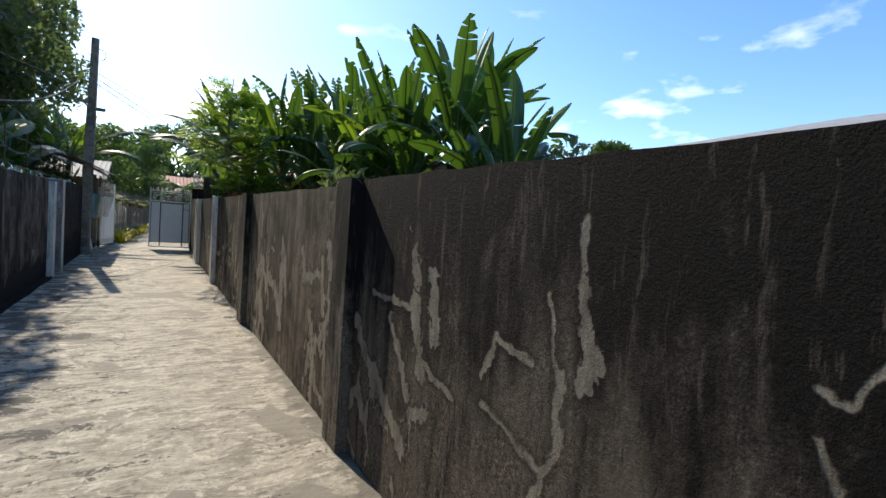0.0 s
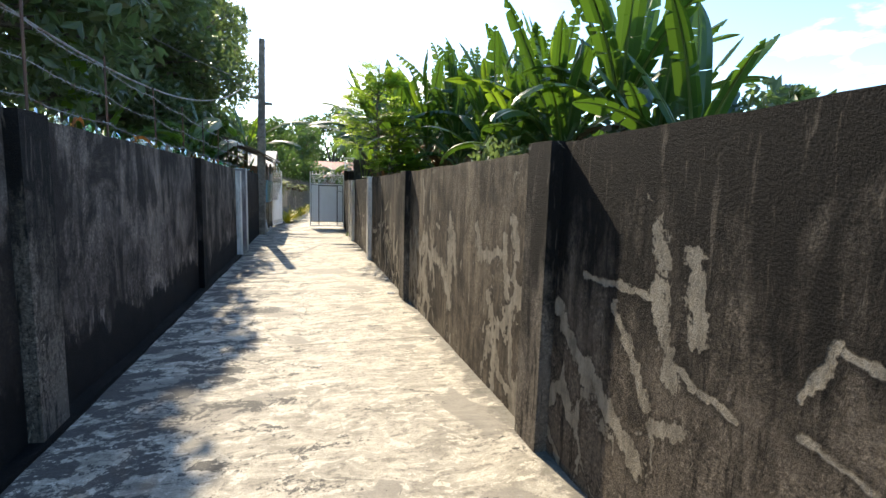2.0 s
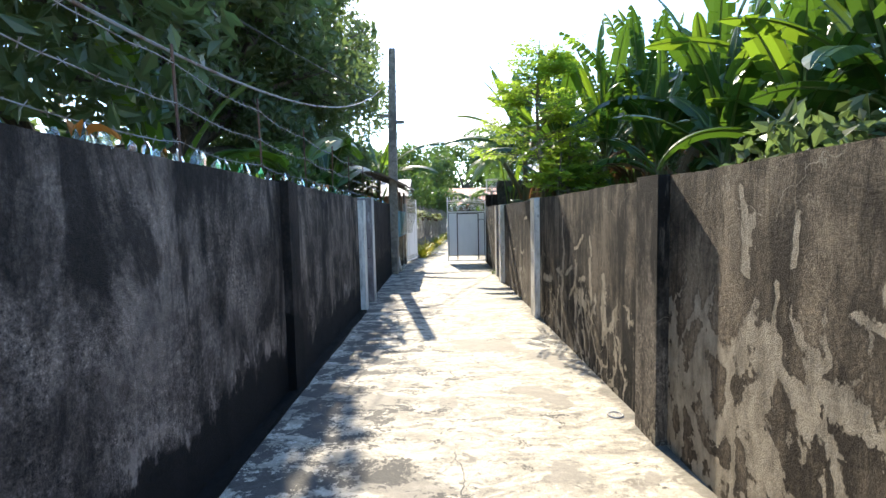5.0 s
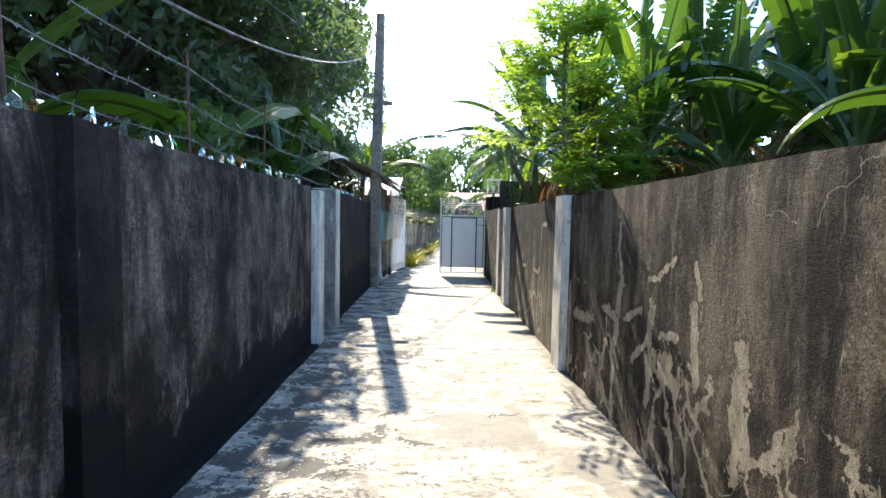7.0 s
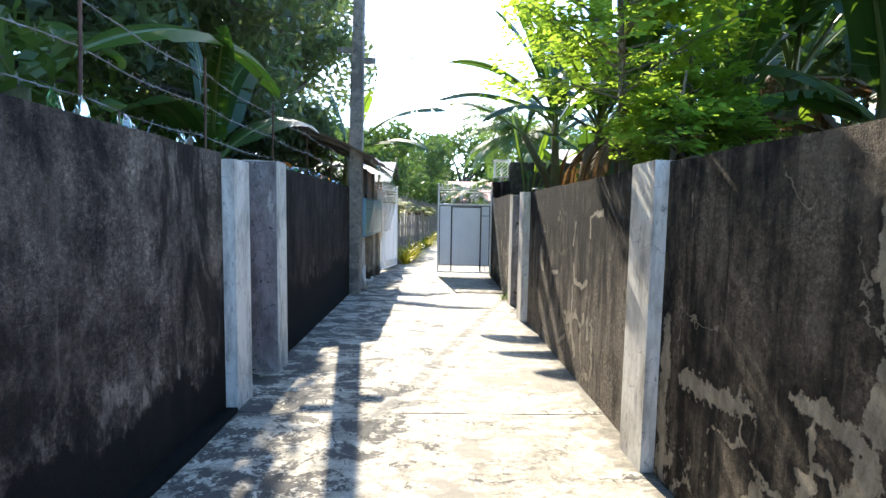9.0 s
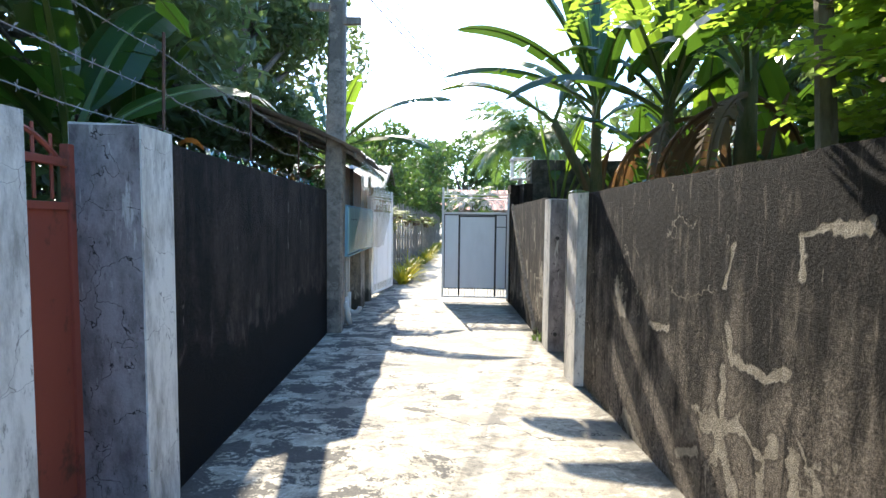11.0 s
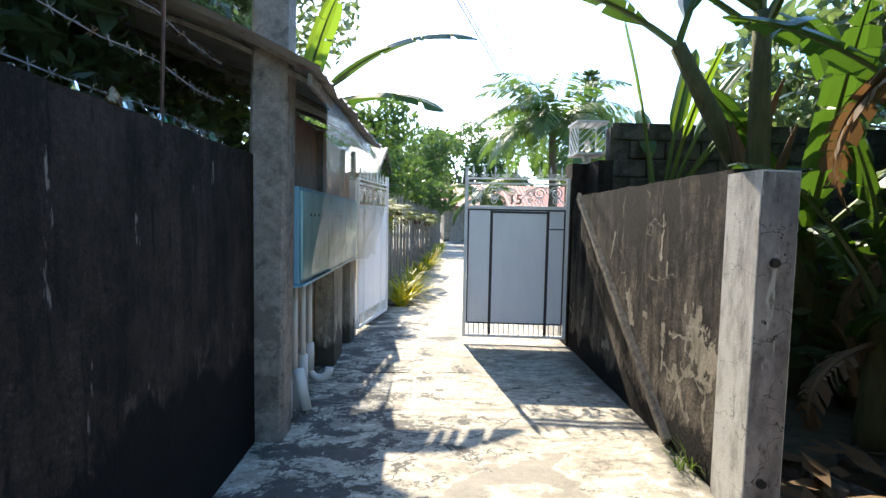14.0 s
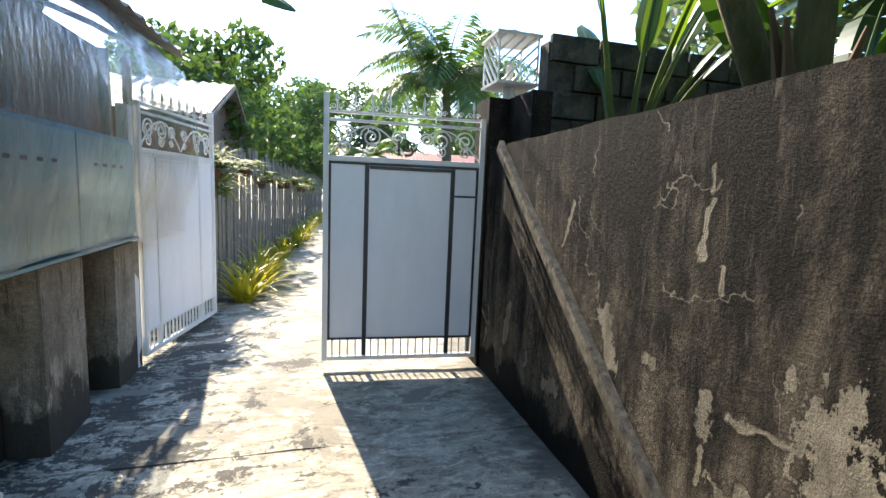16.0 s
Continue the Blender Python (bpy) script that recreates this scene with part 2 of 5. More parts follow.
SCARS_B = ((6.13, 1.66, 6.05, 1.52, 0.020), (6.05, 1.52, 6.06, 1.27, 0.029), (5.75, 1.55, 5.76, 1.33, 0.012), (5.84, 1.25, 5.89, 0.98, 0.010), (5.88, 1.01, 5.84, 0.89, 0.033), (5.84, 0.89, 5.99, 0.51, 0.018), (5.45, 1.18, 5.34, 1.15, 0.024),
           (5.63, 0.86, 5.47, 0.79, 0.043), (5.50, 0.85, 5.33, 0.76, 0.052), (6.44, 0.70, 6.30, 0.36, 0.060), (6.30, 0.36, 6.08, 0.52, 0.047), (6.07, 0.44, 5.83, 0.26, 0.023), (5.54, 0.67, 5.48, 0.48, 0.021), (3.48, 1.36, 3.40, 1.12, 0.040),
           (3.62, 1.23, 3.54, 0.82, 0.035), (4.19, 1.25, 4.10, 1.01, 0.040), (4.02, 1.03, 3.69, 1.11, 0.033), (4.82, 1.10, 4.73, 0.77, 0.046), (5.21, 0.76, 5.02, 0.55, 0.060), (4.95, 1.24, 4.93, 0.40, 0.070))
SCARS_C = ((9.46, 1.53, 9.45, 1.33, 0.021), (9.45, 1.33, 9.36, 1.11, 0.026), (9.37, 1.11, 9.43, 0.86, 0.036), (10.48, 0.65, 9.95, 0.70, 0.040), (9.71, 0.85, 9.43, 0.80, 0.030), (9.43, 0.80, 9.51, 0.53, 0.028), (9.51, 0.53, 9.48, 0.03, 0.026),
           (9.30, 0.84, 9.05, 0.96, 0.021), (8.95, 1.18, 8.81, 1.20, 0.016), (8.81, 1.22, 8.64, 1.33, 0.017), (8.90, 1.01, 8.90, 0.82, 0.043), (8.90, 0.82, 8.93, 0.40, 0.035), (8.77, 0.85, 8.60, 0.90, 0.019), (8.78, 0.67, 8.62, 0.63, 0.038),
           (8.43, 1.33, 8.40, 1.15, 0.020), (8.42, 1.07, 8.39, 0.70, 0.035), (10.66, 0.92, 10.65, 0.06, 0.040), (9.16, 0.59, 8.93, 0.79, 0.020), (8.02, 0.95, 8.05, 0.40, 0.050))
SCARS_D = ((13.75, 1.07, 13.65, 0.89, 0.055), (13.20, 0.88, 12.95, 0.90, 0.017), (12.39, 1.43, 12.44, 1.21, 0.010), (12.42, 1.01, 12.36, 0.87, 0.019), (12.37, 0.89, 12.16, 0.87, 0.023), (12.16, 0.87, 12.03, 0.94, 0.022), (12.43, 0.83, 12.43, 0.52, 0.020),
           (12.42, 0.46, 12.36, 0.24, 0.020), (11.99, 1.49, 11.97, 1.32, 0.012), (11.99, 1.49, 11.84, 1.51, 0.010), (11.84, 1.51, 11.73, 1.51, 0.020), (13.53, 0.10, 13.29, 0.00, 0.050), (12.80, 0.21, 12.63, 0.30, 0.019), (11.97, 0.63, 11.97, 0.45, 0.019))
SCARS_E = ((16.58, 0.79, 16.58, 0.68, 0.022), (16.49, 0.77, 16.41, 0.78, 0.010), (16.41, 0.78, 16.24, 0.79, 0.004), (16.65, 1.59, 16.64, 1.50, 0.005), (16.64, 1.47, 16.69, 1.29, 0.008), (16.68, 1.30, 16.67, 1.27, 0.017), (16.58, 1.24, 16.57, 1.15, 0.008),
           (18.32, 0.69, 18.40, 0.41, 0.030), (17.71, 0.36, 17.61, 0.37, 0.040), (16.58, 0.62, 16.58, 0.49, 0.009), (17.20, 0.92, 17.13, 0.72, 0.045), (17.55, 1.43, 17.63, 1.21, 0.012), (16.91, 0.83, 16.86, 0.82, 0.015), (16.17, 0.88, 16.14, 0.77, 0.105), (16.12, 0.76, 16.04, 0.70, 0.100))
M["wall_a"] = mouldy_plaster("black_mould_plaster", (0.42, 0.375, 0.30), (0.0055, 0.0044, 0.0037), (0.165, 0.136, 0.106), SCARS_A, 0.052, 0.85, -0.5, off=0.3, contrast=1.1, bleach=0.19, grit=1.0, streak=0.46)
M["wall_b"] = mouldy_plaster("flaking_brown_plaster", PALE, (0.040, 0.0315, 0.0235), (0.255, 0.207, 0.152), SCARS_B, 0.062, 1.3, 0.2, off=3.7, contrast=1.1, grit=0.7)
M["wall_c"] = mouldy_plaster("streaked_grey_plaster", PALE, (0.007, 0.006, 0.005), (0.165, 0.136, 0.104), SCARS_C, 0.030, 1.0, 0.4, off=1.9, contrast=1.4, grit=0.9, streak=0.42)
M["wall_d"] = mouldy_plaster("streaked_brown_plaster", (0.42, 0.375, 0.30), (0.009, 0.0075, 0.0065), (0.185, 0.157, 0.127), SCARS_D, 0.03, 0.8, 0.0, off=6.1, contrast=1.35, bleach=0.13, grit=1.0, streak=0.44)
M["wall_e"] = mouldy_plaster("gate_side_plaster", (0.42, 0.375, 0.30), (0.008, 0.0068, 0.0056), (0.152, 0.127, 0.100), SCARS_E, 0.02, 0.8, -0.1, off=2.2, foot=0.30, contrast=1.3, bleach=0.08, grit=0.95, streak=0.44)
M["wall_left"] = mouldy_plaster("sooty_plaster", (0.34, 0.30, 0.265), (0.018, 0.0145, 0.0122), (0.255, 0.205, 0.172), (), 0.0, 1.0, 0.2, foot=0.50, contrast=1.0, hairs=0.0, grit=1.0, sooty=1.05, streak=0.26, rainy=0.4)
M["wall_dark"] = mouldy_plaster("blackened_plaster", (0.34, 0.305, 0.275), (0.007, 0.0055, 0.0048), (0.046, 0.035, 0.029), (), 0.0, 1.0, 0.62, off=4.4, foot=0.75, contrast=1.1, hairs=0.0, grit=0.8)


def make_whitewash():
    m = Mat("worn_whitewash", 0.85)
    runs = m.noise(2.6, 8, 0.72, m.vec(2.6, 2.6, 0.7))
    specks = m.noise(20, 6, 0.75, m.vec(1.3, 1.3, 0.5))
    c = m.mix(m.ramp(runs, (0.36, 0.0), (0.56, 1.0)), (0.30, 0.285, 0.262), (0.68, 0.66, 0.62))
    c = m.mix(m.ramp(specks, (0.30, 0.9), (0.42, 0.0)), c, (0.10, 0.092, 0.085))
    c = m.mix(m.math("MULTIPLY", m.math("LESS_THAN", m.edges(2.2, m.warp(m.warp(m.vec(0.6, 0.6, 0.9), 3, 0.3), 15, 0.05)), 0.0022), 0.6), c, (0.08, 0.07, 0.065))
    m.color(c).bump(m.math("ADD", specks, m.noise(90, 3)), 0.003, 0.55)
    return m.m


# worn, cracked post plaster, darkened to purplish grey for its shaded side
def make_worn_shaded_post():
    m = Mat("worn_shaded_plaster", 0.9)
    blot = m.noise(3.2, 8, 0.72, m.vec(1.6, 1.6, 0.8))
    specks = m.noise(24, 6, 0.75, m.vec(1.3, 1.3, 0.5))
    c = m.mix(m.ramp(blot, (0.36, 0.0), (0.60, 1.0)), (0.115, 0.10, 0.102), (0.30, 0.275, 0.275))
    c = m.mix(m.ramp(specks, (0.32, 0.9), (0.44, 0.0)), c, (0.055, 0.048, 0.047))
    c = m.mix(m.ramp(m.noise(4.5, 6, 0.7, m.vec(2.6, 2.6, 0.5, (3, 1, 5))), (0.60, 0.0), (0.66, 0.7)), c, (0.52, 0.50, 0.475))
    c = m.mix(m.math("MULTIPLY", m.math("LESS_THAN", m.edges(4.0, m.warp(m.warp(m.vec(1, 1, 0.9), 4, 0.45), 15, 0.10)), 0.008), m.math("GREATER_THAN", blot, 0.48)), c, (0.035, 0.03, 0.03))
    m.color(c).bump(m.math("ADD", specks, m.noise(90, 3)), 0.006, 0.6)
    return m.m


def make_slab():
    """Trowelled lane concrete: swirling finish marks, smooth grey patches, pale scuffs, black lichen on the shaded side, fine cracks."""
    m = Mat("weathered_concrete", 0.78)
    k = m.n.new("ShaderNodeSeparateXYZ")
    m.l.new(m.co, k.inputs[0])
    big = m.noise(0.7, 5, 0.62, m.vec(1.2, 0.8, 1))
    mid = m.noise(3.2, 8, 0.72, m.vec(0.8, 1.5, 1), 0.6)
    swirl = m.noise(6.5, 6, 0.68, m.warp(m.vec(0.8, 2.1, 1), 1.6, 0.8), 0.7)
    fine, tiny = m.noise(27, 6, 0.78), m.noise(120, 3, 0.7)
    c = m.mix(m.ramp(mid, (0.38, 0.0), (0.60, 1.0)), (0.25, 0.223, 0.175), (0.47, 0.423, 0.338))
    marks = m.math("ADD", m.math("MULTIPLY", swirl, 0.65), m.math("MULTIPLY", fine, 0.35))
    c = m.mix(m.ramp(marks, (0.41, 0.85), (0.475, 0.0)), c, (0.13, 0.115, 0.092))
    c = m.mix(m.ramp(marks, (0.53, 0.0), (0.575, 0.8)), c, (0.64, 0.58, 0.475))
    patch = m.noise(1.15, 5, 0.55, m.vec(1.0, 1.15, 1, (4, 2, 0)), 0.5)
    c = m.mix(m.ramp(m.math("ADD", patch, m.math("MULTIPLY", m.math("SUBTRACT", fine, 0.5), 0.06)), (0.575, 0.0), (0.588, 0.8)), c, (0.215, 0.193, 0.158))
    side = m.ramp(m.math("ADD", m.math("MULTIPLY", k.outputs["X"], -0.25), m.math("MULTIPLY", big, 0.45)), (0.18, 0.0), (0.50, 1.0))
    blotches = m.math("ADD", m.math("MULTIPLY", m.noise(3.0, 7, 0.72, m.vec(0.9, 1.4, 1, (2, 8, 0)), 0.5), 0.72), m.math("MULTIPLY", fine, 0.28))
    lichen = m.ramp(m.math("SUBTRACT", blotches, m.math("MULTIPLY", side, 0.105)), (0.392, 1.0), (0.410, 0.0))
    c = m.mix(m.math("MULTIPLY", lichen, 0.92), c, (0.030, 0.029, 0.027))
    # darker strip towards the right edge, with a ragged border
    c = m.mix(m.ramp(m.math("ADD", m.math("SUBTRACT", k.outputs["X"], 0.55), m.math("MULTIPLY", m.math("SUBTRACT", blotches, 0.5), 1.1)), (0.47, 0.0), (0.55, 0.7)), c, (0.085, 0.077, 0.062))
    c = m.mix(m.ramp(tiny, (0.32, 0.6), (0.50, 0.0)), c, (0.15, 0.135, 0.11))
    crack = m.edges(0.36, m.warp(m.warp(m.vec(1, 0.8, 1), 2.2, 0.35), 14, 0.05))
    c = m.mix(m.math("MULTIPLY", m.math("LESS_THAN", crack, 0.0013), m.math("GREATER_THAN", big, 0.52)), c, (0.07, 0.064, 0.055))
    m.color(c)
    m.bump(m.math("ADD", m.math("MULTIPLY", marks, 1.0), m.math("ADD", m.math("MULTIPLY", fine, 0.35), m.math("MULTIPLY", tiny, 0.2))), 0.014, 0.6)
    return m.m


def make_concrete(name, a, b, dark, scale=1.0, wear=0.47):
    m = Mat(name, 0.75)
    big = m.noise(0.7 * scale, 5, 0.62, m.vec(1.2, 0.8, 1))
    mid = m.noise(3.4 * scale, 8, 0.72, m.vec(0.8, 1.5, 1), 0.5)
    fine, tiny = m.noise(26, 6, 0.75), m.noise(110, 3, 0.7)
    c = m.mix(m.ramp(mid, (0.38, 0.0), (0.62, 1.0)), a, b)
    c = m.mix(m.ramp(fine, (0.32, 0.55), (0.52, 0.0)), c, dark)
    patch = m.ramp(m.math("ADD", m.math("MULTIPLY", big, 0.7), m.math("MULTIPLY", mid, 0.3)), (0.455, 0.75), (0.475, 0.0))
    c = m.mix(patch, c, tuple((p * 0.45 + q * 0.55) for p, q in zip(a, dark)))
    stain = m.math("MULTIPLY", m.ramp(big, (0.42, 1.0), (0.62, 0.1)), m.ramp(mid, (wear - 0.03, 1.0), (wear + 0.03, 0.0)))
    c = m.mix(m.math("MULTIPLY", stain, 0.85), c, dark)
    c = m.mix(m.ramp(tiny, (0.30, 0.4), (0.55, 0.0)), c, dark)
    m.color(c)
    m.bump(m.math("ADD", m.math("MULTIPLY", mid, 0.8), m.math("ADD", m.math("MULTIPLY", fine, 0.5), m.math("MULTIPLY", tiny, 0.2))), 0.012, 0.6)
    return m.m


def make_paint(name, colour, rough=0.45, dirt=0.25, metal=0.0):
    m = Mat(name, rough, metal)
    d = m.ramp(m.noise(3, 6, 0.65, m.vec(2, 2, 0.6)), (0.42, 0.0), (0.72, dirt))
    m.color(m.mix(d, colour, tuple(c * 0.35 for c in colour)))
    m.bump(m.noise(45, 3), 0.002, 0.3)
    return m.m


def make_rust(name, colour, rust=(0.16, 0.06, 0.03), amount=0.55):
    m = Mat(name, 0.7)
    f = m.ramp(m.noise(6, 7, 0.7, m.vec(1, 1, 0.6)), (amount - 0.06, 0.0), (amount + 0.05, 1.0))
    m.color(m.mix(f, m.mix(m.noise(2.5), colour, tuple(c * 0.7 for c in colour)), rust)).bump(m.noise(50, 3), 0.003, 0.5)
    return m.m


def make_leaf(name, a, b, through, fac=0.45, rough=0.4, per="island"):
    m = Mat(name, rough)
    r = m.island() if per == "island" else m.random()
    n = m.noise(6, 3)
    mixf = m.math("ADD", m.math("MULTIPLY", r, 0.7), m.math("MULTIPLY", n, 0.3))
    m.color(m.mix(mixf, a, b))
    m.thin(m.mix(mixf, through, tuple(c * 0.55 for c in through)), fac)
    return m.m


def make_banana_leaf(name, a, b, through, fac):
    m = Mat(name, 0.32)
    ribs = m.noise(7, 3, 0.6)
    f = m.math("ADD", m.math("MULTIPLY", m.random(), 0.6), m.math("MULTIPLY", ribs, 0.4))
    m.color(m.mix(f, a, b))
    m.thin(m.mix(f, through, tuple(c * 0.6 for c in through)), fac)
    return m.m


def make_bark(name, a, b):
    m = Mat(name, 0.9)
    n = m.noise(9, 7, 0.7, m.vec(2.5, 2.5, 0.6))
    m.color(m.mix(m.ramp(n, (0.35, 0.0), (0.65, 1.0)), a, b)).bump(n, 0.02, 0.8)
    return m.m


M["whitewash"] = make_whitewash()
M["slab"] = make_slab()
M["worn_shaded_post"] = make_worn_shaded_post()
M["pole"] = make_concrete("pole_concrete", (0.18, 0.155, 0.13), (0.31, 0.27, 0.225), (0.085, 0.07, 0.058), 2.5, 0.42)
M["block"] = make_concrete("hollow_block", (0.075, 0.068, 0.06), (0.13, 0.12, 0.105), (0.03, 0.028, 0.025), 2.0)
M["mortar"] = make_concrete("mortar", (0.06, 0.055, 0.05), (0.10, 0.09, 0.08), (0.03, 0.028, 0.025), 3.0)
M["low_wall"] = mouldy_plaster("beige_plaster", (0.52, 0.46, 0.37), (0.20, 0.165, 0.125), (0.42, 0.35, 0.265), (), 0.0, 1.0, 0.0, foot=0.30, hairs=0.3, grit=0.5)
M["soil"] = make_concrete("garden_soil", (0.06, 0.045, 0.03), (0.11, 0.085, 0.055), (0.035, 0.04, 0.02), 3.0)
M["white"] = make_paint("white_gate_paint", (0.74, 0.74, 0.73), 0.4, 0.18)
M["sheet"] = make_paint("white_sheet_metal", (0.80, 0.80, 0.82), 0.38, 0.12)
M["black"] = make_paint("black_bar_paint", (0.022, 0.022, 0.024), 0.45, 0.2)
M["blue"] = make_paint("blue_cabinet_paint", (0.15, 0.33, 0.42), 0.45, 0.4)
M["pale_blue"] = make_paint("pale_blue_door_paint", (0.27, 0.44, 0.44), 0.5, 0.4)
M["pvc"] = make_paint("grey_pvc", (0.68, 0.64, 0.58), 0.45, 0.3)
M["red_gate"] = make_rust("red_oxide_paint", (0.36, 0.085, 0.055), (0.12, 0.045, 0.03), 0.62)
M["rust"] = make_rust("rusty_steel", (0.13, 0.06, 0.035), (0.07, 0.03, 0.02), 0.5)
M["wire"] = make_rust("galvanised_wire", (0.32, 0.31, 0.30), (0.16, 0.10, 0.07), 0.55)
M["cable"] = make_paint("black_cable", (0.03, 0.03, 0.03), 0.6, 0.1)
M["tin"] = make_rust("corrugated_tin", (0.42, 0.42, 0.42), (0.22, 0.14, 0.10), 0.60)
M["red_roof"] = make_rust("red_tin_roof", (0.34, 0.075, 0.055), (0.24, 0.11, 0.085), 0.62)
M["ply"] = make_bark("brown_plywood", (0.20, 0.12, 0.08), (0.30, 0.20, 0.14))
M["wood"] = make_bark("grey_wood", (0.15, 0.13, 0.11), (0.30, 0.27, 0.23))
M["timber"] = make_bark("old_timber", (0.05, 0.042, 0.034), (0.24, 0.21, 0.168))
M["bark"] = make_bark("tree_bark", (0.05, 0.04, 0.03), (0.14, 0.11, 0.085))
M["green_bark"] = make_bark("smooth_bark", (0.10, 0.085, 0.06), (0.20, 0.17, 0.12))
M["stem"] = make_bark("banana_stem", (0.085, 0.095, 0.035), (0.17, 0.15, 0.07))
M["dry"] = make_leaf("dry_leaf", (0.13, 0.080, 0.042), (0.24, 0.160, 0.090), (0.26, 0.135, 0.05), 0.30, 0.8, "random")
M["amber"] = make_leaf("amber_dead_leaf", (0.42, 0.16, 0.03), (0.34, 0.11, 0.03), (0.60, 0.24, 0.03), 0.35, 0.7, "random")
M["banana"] = make_banana_leaf("banana_leaf", (0.018, 0.046, 0.015), (0.050, 0.105, 0.024), (0.12, 0.25, 0.022), 0.30)
# lighter copy: young leaves, also sunlit older ones with the light in the colour
M["banana_young_lit"] = make_banana_leaf("young_lit_banana_leaf", (0.05, 0.115, 0.02), (0.085, 0.16, 0.03), (0.27, 0.43, 0.03), 0.42)
M["midrib"] = make_leaf("banana_midrib", (0.10, 0.16, 0.04), (0.16, 0.21, 0.06), (0.25, 0.35, 0.08), 0.25, 0.4, "random")
M["mango"] = make_leaf("mango_leaf", (0.048, 0.070, 0.034), (0.105, 0.140, 0.066), (0.22, 0.32, 0.09), 0.42, 0.36)
M["moringa"] = make_leaf("feathery_leaf", (0.08, 0.16, 0.025), (0.13, 0.22, 0.04), (0.46, 0.66, 0.07), 0.60, 0.5)
M["far_leaf"] = make_leaf("far_tree_leaf", (0.035, 0.070, 0.020), (0.080, 0.130, 0.035), (0.16, 0.28, 0.05), 0.4, 0.5)
M["palm"] = make_leaf("palm_leaflet", (0.05, 0.10, 0.03), (0.09, 0.15, 0.04), (0.20, 0.34, 0.06), 0.4, 0.4)
M["yellow"] = make_leaf("yellow_strap_leaf", (0.42, 0.36, 0.03), (0.30, 0.34, 0.04), (0.75, 0.62, 0.04), 0.45, 0.4)
M["lime"] = make_leaf("lime_frond", (0.09, 0.14, 0.015), (0.15, 0.19, 0.02), (0.26, 0.32, 0.02), 0.45, 0.65)
M["weed"] = make_leaf("weed_leaf", (0.04, 0.08, 0.02), (0.08, 0.14, 0.03), (0.18, 0.30, 0.04), 0.4, 0.5)


def make_glass(name, tint, rough=0.05):
    m = Mat(name, rough)
    m.color(tint)
    m.p.inputs["Transmission Weight"].default_value = 0.9
    m.p.inputs["IOR"].default_value = 1.45
    return m.m


M["glass_clear"] = make_glass("clear_bottle_glass", (0.80, 0.86, 0.85))
M["glass_green"] = make_glass("green_bottle_glass", (0.10, 0.42, 0.16))
M["glass_brown"] = make_glass("brown_bottle_glass", (0.40, 0.16, 0.04))


def make_plastic():
    m = Mat("clear_plastic_sheet", 0.22)
    m.p.inputs["Roughness"].default_value = 0.10
    folds = m.noise(3.0, 3, 0.5, m.vec(1, 0.8, 0.5))
    creases = m.noise(9, 5, 0.6, m.vec(1, 2.2, 0.7), 0.8)
    crumple = m.math("ADD", m.math("MULTIPLY", folds, 0.75), m.math("MULTIPLY", creases, 0.25))
    m.color((0.50, 0.57, 0.60))
    m.bump(crumple, 0.07, 0.8)
    clear = m.n.new("ShaderNodeBsdfTransparent")
    clear.inputs["Color"].default_value = (0.92, 0.95, 0.97, 1)
    s = m.n.new("ShaderNodeMixShader")
    m.l.new(m.ramp(crumple, (0.36, 0.03), (0.64, 0.15)), s.inputs[0])
    m.l.new(clear.outputs[0], s.inputs[1])
    m.l.new(m.p.outputs[0], s.inputs[2])
    gloss = m.n.new("ShaderNodeBsdfGlossy")
    gloss.inputs["Roughness"].default_value = 0.09
    fres = m.n.new("ShaderNodeFresnel")
    fres.inputs["IOR"].default_value = 1.32
    nrm = m.p.inputs["Normal"].links[0].from_socket
    m.l.new(nrm, gloss.inputs["Normal"])
    m.l.new(nrm, fres.inputs["Normal"])
    skin = m.n.new("ShaderNodeMixShader")
    m.l.new(fres.outputs[0], skin.inputs[0])
    m.l.new(s.outputs[0], skin.inputs[1])
    m.l.new(gloss.outputs[0], skin.inputs[2])
    m.l.new(skin.outputs[0], m.n["Material Output"].inputs["Surface"])
    return m.m


M["plastic"] = make_plastic()


